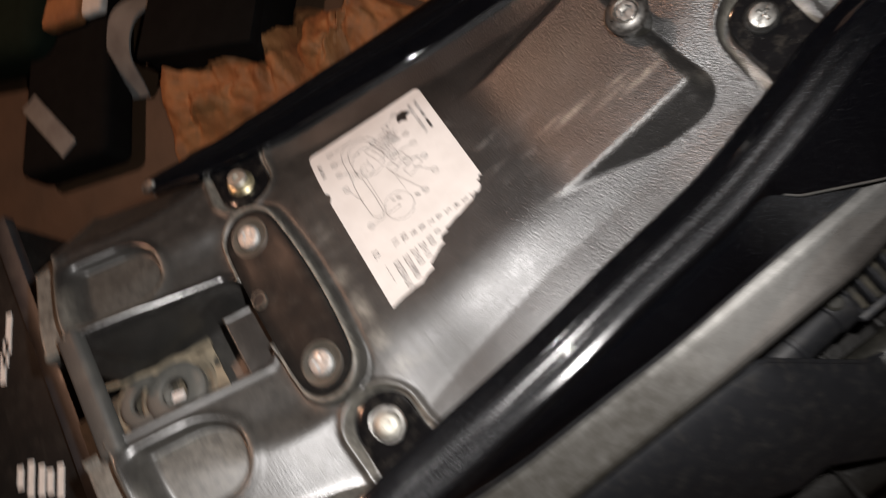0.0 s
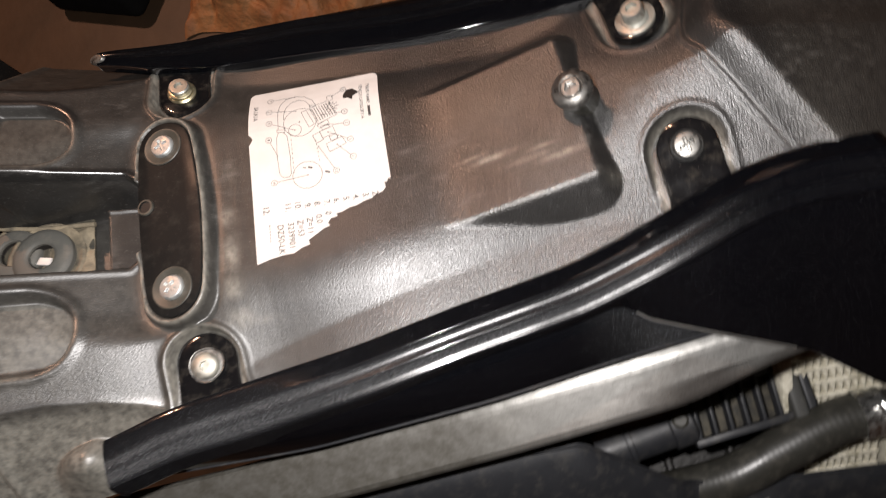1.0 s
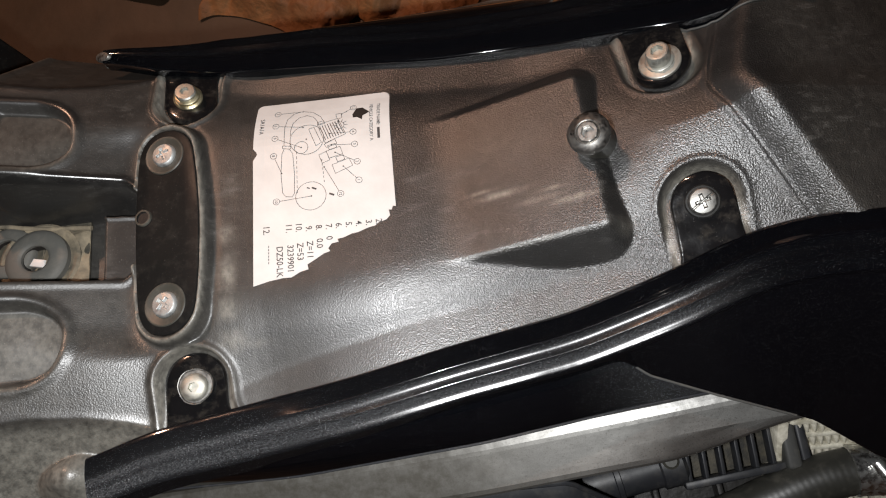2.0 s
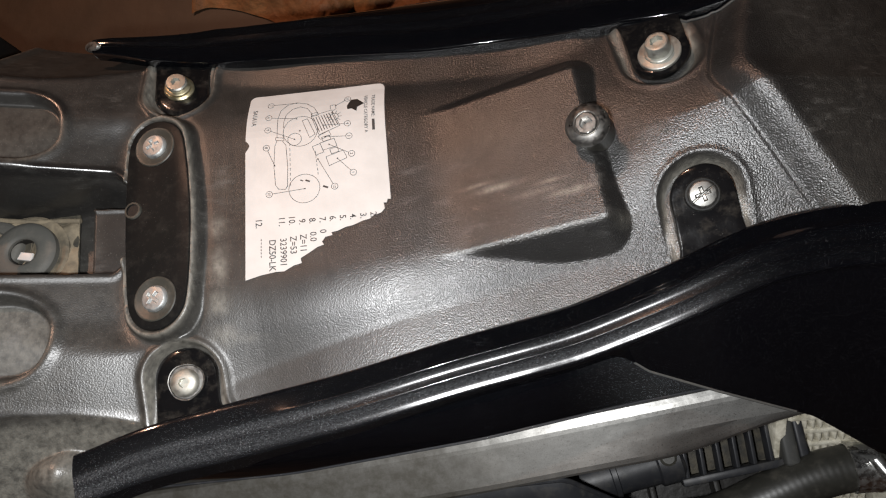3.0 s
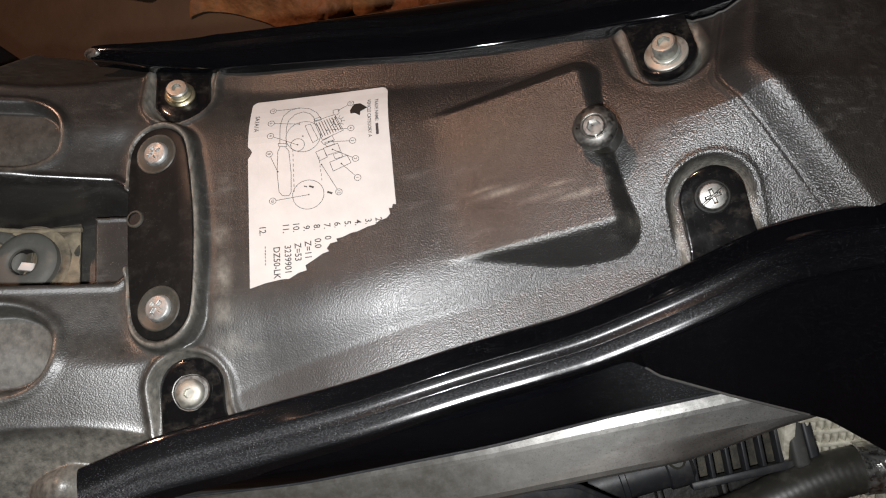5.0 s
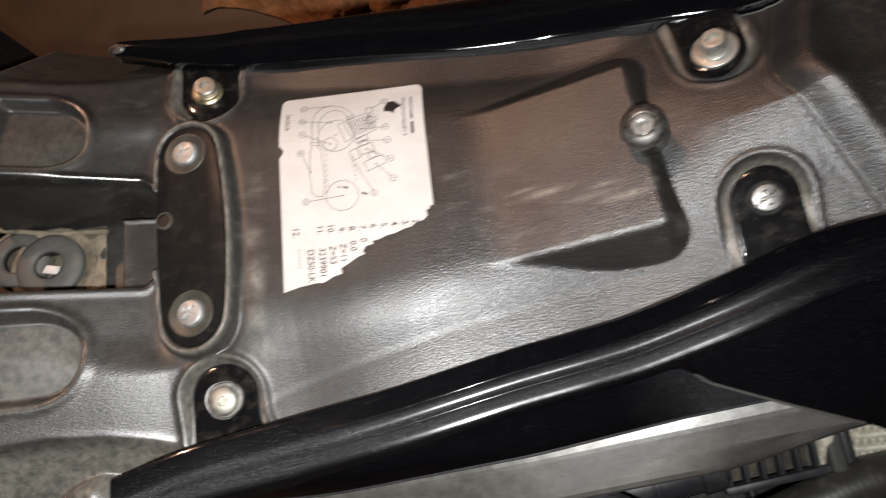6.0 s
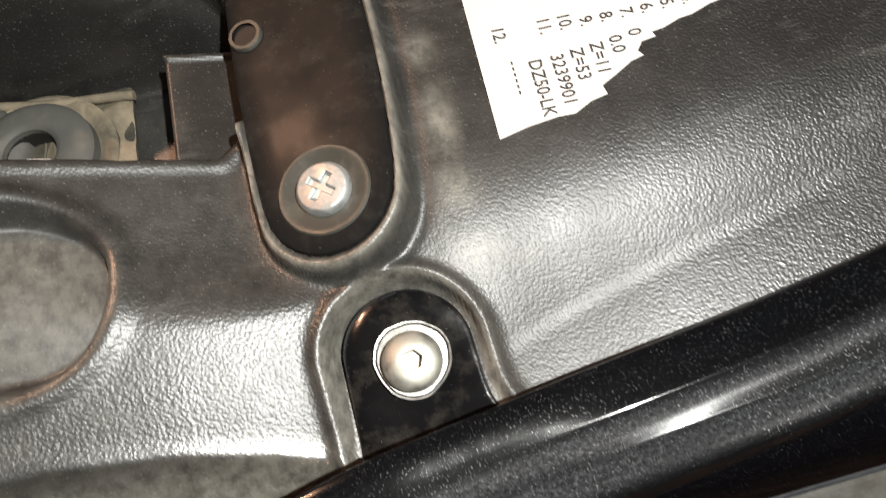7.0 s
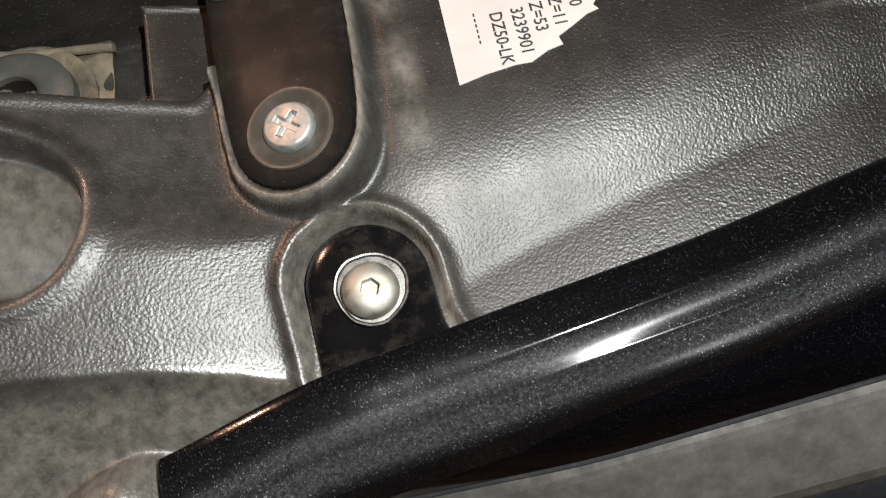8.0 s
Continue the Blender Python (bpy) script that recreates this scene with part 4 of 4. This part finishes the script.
def build_label():
    label = thing("data_label", (0, 0, 0), "torn white paper label with an engine diagram on the tray", "label")
    sheet("paper", label_outline(), 0.10, 0.16, PAPER, label)
    bm = bmesh.new()
    thin = 0.2
    for num, c, to in (("7", (9.2, 4.7), (20.1, 4.8)), ("6", (9.0, 11.5), (20.8, 13.5)), ("9", (9.0, 17.8), (20.1, 23.4)), ("8", (8.5, 26.1), (11.8, 34.4)), ("10", (9.5, 46.8), (23.8, 45.8)), ("11", (41.9, 5.7), (37.1, 8.6)), ("4", (42.0, 18.5), (32.2, 18.2)), ("3", (42.4, 24.4), (32.7, 23.7)), ("2", (43.1, 32.5), (34.1, 27.3)), ("1", (43.4, 40.9), (37.3, 34.0)), ("12", (35.7, 46.1), (29.4, 33.4))):
        stroke(bm, circle(c, 1.3), thin, closed=True)
        d = (Vector(to) - Vector(c)).normalized() * 1.3
        stroke(bm, [Vector(c) + d, to], thin)
        stroke(bm, circle(to, 0.2, 8), 0.3, closed=True)
        words(num, c[0] - 0.6, c[1] - (0.45 if len(num) == 1 else 0.85), 1.7, label)
    # exhaust pipe, silencer, crankcase and wheel
    stroke(bm, [(12.9, 22.0), (12.9, 12.7), (13.8, 8.4), (16.4, 5.5), (20.1, 4.6), (24.7, 5.9), (28.0, 8.7), (29.7, 12.1)], thin)
    stroke(bm, [(15.4, 22.4), (15.5, 14.5), (16.3, 10.9), (18.8, 8.1), (22.1, 7.2), (25.1, 8.7), (26.8, 11.2), (27.4, 12.9)], thin)
    stroke(bm, [(12.3, 21.7), (15.7, 22.3), (15.7, 23.6), (12.3, 23.0)], thin, closed=True)
    stroke(bm, [(13.0, 23.1), (15.0, 23.5), (16.5, 25.7), (17.1, 35.6), (16.9, 43.9), (16.0, 45.3), (13.3, 44.9), (12.1, 43.1), (11.5, 34.7), (12.0, 25.5)], thin, closed=True)
    stroke(bm, circle((22.5, 19.7), 7.1, 36), thin, closed=True)
    stroke(bm, circle((20.1, 23.4), 2.8), thin, closed=True)
    stroke(bm, circle((23.6, 45.7), 6.2, 36), thin, closed=True)
    stroke(bm, circle((22.3, 19.7), 0.22, 8), 0.3, closed=True)
    for a in range(9):
        stroke(bm, [(18.1, 25.0 + 2.2 * a), (18.1, 26.3 + 2.2 * a)], thin)
    for a in range(6):
        stroke(bm, [(28.5 + 0.15 * a, 29.7 + 1.9 * a), (28.5 + 0.15 * a, 30.8 + 1.9 * a)], thin)
    # cylinder with its fins, spark plug, cover plate, carburettor
    stroke(bm, [(26.8, 13.0), (35.4, 10.8), (38.9, 19.1), (30.2, 22.5)], thin, closed=True)
    stroke(bm, [(26.8, 11.8), (29.5, 11.2), (29.9, 12.7), (27.2, 13.3)], thin, closed=True)
    stroke(bm, [(23.2, 14.8), (25.4, 14.1), (28.6, 22.0), (26.3, 23.3)], thin, closed=True)
    stroke(bm, [(34.8, 10.3), (34.6, 8.4), (36.7, 8.1), (37.2, 10.4), (35.8, 11.3)], thin)
    a0, a1, b0, b1 = (Vector(q) for q in [(27.8, 14.0), (35.3, 12.0), (30.4, 21.1), (38.1, 18.7)])
    for i in range(8):
        stroke(bm, [a0.lerp(a1, i / 7), b0.lerp(b1, i / 7)], 0.32)
    stroke(bm, circle((36.5, 14.5), 1.7, 18), thin, closed=True)
    for a in range(0, 360, 36):
        d = Vector((math.cos(radians(a)), math.sin(radians(a))))
        stroke(bm, [Vector((36.5, 14.5)) + d * 1.7, Vector((36.5, 14.5)) + d * 3.2], thin)
    stroke(bm, [(29.7, 23.1), (34.2, 21.0), (35.1, 23.2), (30.7, 24.7)], thin, closed=True)
    stroke(bm, [(31.1, 23.9), (34.3, 23.1), (35.0, 25.0), (31.8, 25.8)], thin, closed=True)
    stroke(bm, [(30.5, 26.3), (36.3, 24.8), (37.3, 28.3), (31.5, 29.7)], thin, closed=True)
    stroke(bm, [(27.3, 27.6), (30.5, 26.5), (31.9, 30.4), (28.7, 31.7)], thin, closed=True)
    stroke(bm, [(34.3, 29.5), (37.5, 28.8), (38.0, 30.9), (35.0, 31.7)], thin, closed=True)
    stroke(bm, [(32.7, 32.8), (39.8, 30.6), (41.2, 34.1), (33.9, 36.9)], thin, closed=True)
    tagged(part("diagram", bm, INK, label, "thin black engine diagram", flat=True), "thin black engine diagram", kind="stuff")
    for i, text in enumerate(("12.", "11.", "10.", "9.", "8.", "7.", "6.", "5.", "4.", "3.", "2.")):
        words(text, 4.2 if i == 0 else 9.2 + 4.0 * i, 56.8 if len(text) == 3 else 58.6, 3.6, label)
    for text, u, v in (("DZ50-LK", 9.4, 66.0), ("3239901", 13.7, 65.8), ("Z=53", 17.6, 65.4), ("Z=11", 21.5, 65.0), ("0.0", 25.4, 64.4), ("0", 29.3, 63.8)):
        words(text, u, v, 3.6, label)
    words("SA1A1A", 2.2, 6.8, 2.6, label)
    words("TRADE NAME:", 52.0, 4.8, 2.0, label)
    words("VEHICLE CATEGORY A", 48.9, 4.8, 2.0, label)
    bm = bmesh.new()
    stroke(bm, [(52.6, 17.6), (52.6, 22.8)], 1.1)
    part("printed_bar", bm, INK, label, flat=True)
    for i in range(6):
        bm = bmesh.new()
        stroke(bm, [(6.3, 65.4 + 1.35 * i), (6.3, 66.2 + 1.35 * i)], 0.3)
        part("printed_dash", bm, INK, label, flat=True)
    tagged(child("printed_text", mesh_of("printed_text", TEXT[0], TEXT[1], INK, True), label), "small black printed text", kind="stuff")
    sheet("torn_spot", [(41.7, 9.5), (43.3, 6.4), (45.9, 6.3), (48.9, 9.0), (46.0, 10.7), (45.8, 12.7), (43.7, 11.2), (41.9, 11.2)], 0.32, 0.08, TORN, label, "dark torn spot", cuts=4)
    bm = bmesh.new()
    for c, r in (((25.0, 42.5), 0.9), ((32.1, 45.9), 1.0), ((22.6, 42.1), 0.6)):
        stroke(bm, [(c[0] - r, c[1] - 0.4 * r), (c[0] + r, c[1] + 0.5 * r)], 0.8 * r)
    part("ink_marks", bm, INK, label, flat=True)


build_label()


# ---- below the near side: hose, radiator, vented shroud ----
def build_hose():
    hose = thing("coolant_hose", (0, 0, 0), "black ribbed rubber coolant hose with a bright clamp", "hose")
    path = spline([(0.018, -0.160, -0.205), (0.052, -0.157, -0.172), (0.088, -0.1545, -0.156), (0.116, -0.1465, -0.150), (0.145, -0.139, -0.146), (0.170, -0.1395, -0.144), (0.205, -0.150, -0.142)], 220)
    part("hose", tube(path, 0.0112, 28, 0.00003, 0.0030), HOSE, hose)
    i = min(range(219), key=lambda j: abs(path[j].x - 0.160))
    d = (path[i + 1] - path[i]).normalized()
    band = Matrix.Translation(path[i]) @ d.to_track_quat("Z", "Y").to_matrix().to_4x4()
    part("clamp", lathe([(0.0114, -0.006), (0.0124, -0.0056), (0.0121, -0.003), (0.0121, 0.003), (0.0124, 0.0056), (0.0114, 0.006)], 36), POLISHED, hose, "bright steel hose clamp", m=band)
    part("clamp_screw", lathe([(0, 0), (0.0032, 0), (0.0034, 0.008), (0.002, 0.0095), (0, 0.0095)], 20), POLISHED, hose, m=Matrix.Translation(path[i] + Vector((0.002, 0.004, 0.0135))) @ pose(0, 0, 0, 80, 0, 20))


def build_radiator():
    rad = thing("radiator", (0.152, -0.138, -0.166), "dusty pale alloy radiator with thin fins", "radiator")
    rad.rotation_euler = (radians(44), 0, radians(-4))
    part("core", box(0.046, 0.096, 0.014, 0.001), RUSTY, rad, m=Matrix.Translation((0, 0, -0.010)))
    for k in range(11):
        part("tube", box(0.044, 0.0024, 0.004, 0.0006), ALLOY, rad, m=Matrix.Translation((0, -0.045 + k * 0.009, 0)))
    first = None
    for k in range(10):
        for i in range(12):
            if first is None:
                first = part("fin", box(0.0013, 0.0062, 0.004, 0.0003), ALLOY, rad)
                ob = first
            else:
                ob = child("fin", first.data, rad)
            ob.location = (-0.0205 + i * 0.0037, -0.0405 + k * 0.009, -0.0006)
            ob.rotation_euler = (0, radians(24 + 3 * ((i * 7 + k * 3) % 4)), 0)
    part("side_tank", box(0.020, 0.100, 0.022, 0.004, 3), ALLOY, rad, m=Matrix.Translation((0.034, 0, -0.002)))
    part("side_tank", box(0.006, 0.100, 0.018, 0.002, 2), ALLOY, rad, m=Matrix.Translation((-0.0265, 0, -0.002)))


def build_shroud():
    sh = thing("vented_shroud", (0.103, -0.1205, -0.148), "black plastic shroud with upright vent slats", "shroud")
    sh.rotation_euler = (radians(4), 0, radians(4))
    part("frame", box(0.052, 0.0045, 0.008, 0.001), DARK, sh, m=Matrix.Translation((0, 0.0125, 0)) @ pose(0, 0, 0, 0, 0, 3))
    part("frame", box(0.056, 0.0040, 0.008, 0.001), DARK, sh, m=Matrix.Translation((0, -0.0125, 0)))
    part("backing", box(0.052, 0.024, 0.002, 0.0005), RUSTY, sh, m=Matrix.Translation((0, 0, -0.014)))
    for i in range(6):
        part("slat", box(0.0022, 0.022, 0.006, 0.0007), DARK, sh, m=Matrix.Translation((-0.0235 + i * 0.0085, 0, 0)) @ pose(0, 0, 0, 0, 10, -8))
    part("end_block", box(0.0075, 0.034, 0.014, 0.002, 3), RUBBER, sh, m=Matrix.Translation((0.0275, 0.002, 0.001)) @ pose(0, 0, 0, 0, 0, -6))
    part("end_block", box(0.005, 0.036, 0.010, 0.0015, 3), DARK, sh, m=Matrix.Translation((0.0345, 0.003, 0)) @ pose(0, 0, 0, 0, 0, -6))
    neck = thing("pipe_joint", (0.057, -0.1250, -0.153), "dull dark coolant pipe joint with a round screw", "pipe")
    neck.rotation_euler = (0, radians(90), radians(7))
    part("pipe", lathe([(0, -0.032), (0.0105, -0.032), (0.0110, -0.016), (0.0120, -0.0155), (0.0120, -0.013), (0.0108, -0.0125), (0.0108, 0.008), (0.0122, 0.009), (0.0122, 0.020), (0.0100, 0.022), (0, 0.022)], 40), DARK, neck)
    part("cap_screw", lathe([(0, 0), (0.0042, 0), (0.0042, 0.003), (0.003, 0.004), (0, 0.004)], 24), WASHER, neck, "dull dark screw", m=Matrix.Translation((-0.0115, 0.002, 0.014)) @ pose(0, 0, 0, 0, -90, 0))


def build_tab():
    tab = thing("mounting_tab", (0.096, -0.172, -0.163), "small pale worn metal tab below the hose", "bracket")
    bm = bmesh.new()
    outline = [(-0.008, 0.008), (0.006, 0.010), (0.009, 0.004), (0.003, -0.009), (-0.001, -0.010)]
    low, high = [[bm.verts.new((x, y, z)) for x, y in outline] for z in (0.0, 0.003)]
    bm.faces.new(low[::-1])
    bm.faces.new(high)
    for i in range(5):
        bm.faces.new((low[i], low[(i + 1) % 5], high[(i + 1) % 5], high[i]))
    bmesh.ops.bevel(bm, geom=bm.edges[:], offset=0.0008, segments=2, affect="EDGES")
    part("plate", bm, STEEL, tab)
    for x in (0.0045, 0.0138):
        part("pin", lathe([(0, -0.012), (0.003, -0.012), (0.003, 0.002), (0.0024, 0.0034), (0.001, 0.004), (0, 0.0041)], 20), POLISHED, tab, "polished round-headed pin", m=Matrix.Translation((x, -0.0095, 0.010)))
    part("arm", box(0.034, 0.010, 0.003, 0.0008), DARK, tab, m=Matrix.Translation((0.012, -0.006, -0.002)))


def build_engine():
    engine = thing("engine_cover", (0.07, -0.125, -0.30), "dark dirty engine casing below the frame", "engine")
    part("casing", box(0.34, 0.20, 0.10, 0.018, 4), MUCK, engine)
    for i in range(7):
        part("fin", box(0.004, 0.19, 0.016, 0.0012), MUCK, engine, m=Matrix.Translation((-0.12 + 0.04 * i, 0, 0.056)))


MUCK = plain("oily_casing", (0.030, 0.028, 0.025), 0.5, (0.012, 0.011, 0.010), 60.0, 0.4)
build_engine()
build_tab()
build_hose()
build_radiator()
build_shroud()


def build_fairing():
    f = thing("lower_fairing", (0, 0, 0), "smooth dark plastic lower fairing outside the frame beam", "body panel")
    xs = np.linspace(-300, 170, 120)
    u = np.linspace(0, 1, 20)
    px, pu = np.meshgrid(xs, u, indexing="ij")
    top = np.interp(px, [-300, -130, -10, 18, 60, 90, 170], [123.8, 123.2, 120.4, 121.5, 150, 158, 166])
    py = -(top + 62 * pu * np.interp(px, [-300, -120, 0, 60, 170], [0.25, 0.5, 1.0, 0.9, 0.8]))
    pz = np.interp(px, [-300, 18, 70, 170], [-78, -97, -150, -168]) - 70 * pu ** 1.6
    me = grid_mesh("shell", px, py, pz, DARK, {"dirt_lift": 0 * px})
    child("shell", me, f)
    edge = tube([(x * MM, y * MM, z * MM) for x, y, z in zip(px[:, 0], py[:, 0], pz[:, 0])], 0.0012, 8)
    part("edge_lip", edge, DARK, f, "rounded upper lip")


build_fairing()


# ---- behind the tray ----
def build_case():
    case = thing("tail_box", (-0.285, 0.040, 0.0), "black plastic tail box with white printed marks", "box")
    part("body", box(0.116, 0.200, 0.060, 0.004, 3), PLATE, case, m=Matrix.Translation((0, 0, -0.030)))
    part("top_rim", box(0.010, 0.200, 0.006, 0.0015), DARK, case, m=Matrix.Translation((0.056, 0, 0.002)))
    for x, y, ln in ((0.037, 0.044, 0.019), (0.032, 0.036, 0.012), (0.028, 0.030, 0.014), (0.024, 0.038, 0.017), (0.038, -0.036, 0.014), (0.033, -0.033, 0.010), (0.029, -0.030, 0.013), (0.024, -0.026, 0.015), (0.019, -0.022, 0.009)):
        part("printed_bar", box(ln, 0.0034, 0.0004), WHITE, case, "worn white printed bar", flat=True, m=Matrix.Translation((x, y, 0.0003)) @ pose(0, 0, 0, 0, 0, 66))


build_case()

# ---- the bench on the far side and what lies on it ----
BENCH = plain("bench_wood", (0.06, 0.033, 0.017), 0.6, (0.035, 0.02, 0.01), 14.0, 0.25, 0.002)
CARD = plain("crumpled_card", (0.36, 0.165, 0.062), 0.7, (0.20, 0.08, 0.03), 26.0, 0.5, 0.006)
GREY = plain("grey_webbing", (0.20, 0.21, 0.205), 0.7, (0.13, 0.13, 0.13), 40.0, 0.3)
MATTE = plain("matte_black", (0.007, 0.007, 0.007), 0.85)
GREEN = plain("dark_green_cloth", (0.009, 0.016, 0.011), 0.85)

for m in (MATTE, GREEN):
    m.node_tree.nodes["Principled BSDF"].inputs["Specular IOR Level"].default_value = 0.08


def build_bench():
    bench = thing("workbench", (0, 0.62, -0.205), "low brown wooden workbench beside the motorcycle", "workbench")
    part("top", box(1.7, 0.80, 0.035, 0.003), BENCH, bench, m=Matrix.Translation((-0.2, 0, -0.0175)))
    for x in (-0.98, 0.58):
        for y in (-0.34, 0.34):
            part("leg", box(0.06, 0.06, 0.48, 0.004), BENCH, bench, m=Matrix.Translation((x, y, -0.275)))
    def crumple(at, turn, lx, ly, seed):
        card = thing("crumpled_paper", at, "crumpled orange-brown packing paper on the bench", "paper", "crumpled papers")
        card.rotation_euler = (0, 0, radians(turn))
        gx, gy = np.meshgrid(np.linspace(-lx, lx, 70), np.linspace(-ly, ly, 46), indexing="ij")
        gz = np.array([[0.036 * abs(noise.fractal(Vector((x * 16, y * 16, seed)), 0.9, 2.1, 5)) + 0.010 + 0.014 * math.exp(-(y / (0.6 * ly)) ** 2) for y in gy[0]] for x in gx[:, 0]])
        edge = np.clip(np.minimum(np.minimum(gx + lx, lx - gx), np.minimum(gy + ly, ly - gy)) / 0.025, 0, 1)
        wob = np.array([[0.022 * noise.noise(Vector((x * 22, y * 22, seed + 3))) for y in gy[0]] for x in gx[:, 0]])
        child("sheet", grid_mesh("sheet", (gx + wob) * 1000, (gy - wob) * 1000, gz * (0.03 + 0.97 * edge) * 1000, CARD, {"dirt_lift": 0 * gx}), card)

    crumple((-0.140, 0.302, -0.204), -23, 0.072, 0.047, 1.7)
    crumple((-0.040, 0.268, -0.204), -43, 0.056, 0.036, 6.1)
    crumple((0.090, 0.300, -0.204), 8, 0.070, 0.045, 4.4)
    turn = radians(-27)
    case = thing("tool_case", (-0.268, 0.440, -0.204), "black case with a pale grey strip on its lid", "case")
    case.rotation_euler = (0, 0, turn)
    part("body", box(0.105, 0.196, 0.036, 0.010, 4), MATTE, case, m=Matrix.Translation((0, 0, 0.018)))
    back = Matrix.Rotation(-turn, 4, "Z") @ Matrix.Translation((-0.038, -0.040, 0.0366))
    part("strip", box(0.020, 0.086, 0.0014, 0.0005), GREY, case, "pale grey strip", m=back @ pose(0, 0, 0, 0, 0, 13))
    cloth = thing("green_cloth", (-0.310, 0.560, -0.204), "folded dark green cloth on the bench", "cloth")
    part("fold", box(0.17, 0.10, 0.060, 0.022, 4), GREEN, cloth, m=Matrix.Translation((0, 0, 0.030)) @ pose(0, 0, 0, 0, 0, -38))
    box2 = thing("black_box", (-0.118, 0.356, -0.204), "plain black cardboard box on the bench", "box")
    box2.rotation_euler = (0, 0, radians(-39))
    part("body", box(0.115, 0.080, 0.055, 0.003), MATTE, box2, m=Matrix.Translation((0, 0, 0.0275)))
    part("lid", box(0.118, 0.083, 0.012, 0.002), MATTE, box2, m=Matrix.Translation((0, 0, 0.051)))
    strap = thing("strap", (-0.186, 0.424, -0.204), "pale grey webbing strap on the bench", "strap")
    path = spline([(-0.046, -0.034, 0.004), (-0.030, -0.014, 0.030), (0.0, 0.004, 0.046), (0.030, 0.024, 0.030), (0.055, 0.060, 0.004)], 40)
    bm = bmesh.new()
    rows = []
    for i, p in enumerate(path):
        d = (path[min(i + 1, 39)] - path[max(i - 1, 0)]).normalized()
        w = Vector((-d.y, d.x, 0)).normalized() * 0.016
        rows.append([bm.verts.new(q) for q in (p - w, p + w, p + w - Vector((0, 0, 0.002)), p - w - Vector((0, 0, 0.002)))])
    for a, b in zip(rows, rows[1:]):
        for i in range(4):
            bm.faces.new((a[i], a[(i + 1) % 4], b[(i + 1) % 4], b[i]))
    part("webbing", bm, GREY, strap)
    packet = thing("packet", (-0.236, 0.496, -0.168), "small orange and white packet on the black case", "packet")
    packet.rotation_euler = (0, 0, radians(-30))
    part("wrapper", box(0.050, 0.036, 0.014, 0.005, 3), CARD, packet, m=Matrix.Translation((0, 0, 0.007)))
    part("end_flap", box(0.026, 0.030, 0.010, 0.004, 3), WHITE, packet, "white end flap", m=Matrix.Translation((0.038, 0, 0.006)))


build_bench()
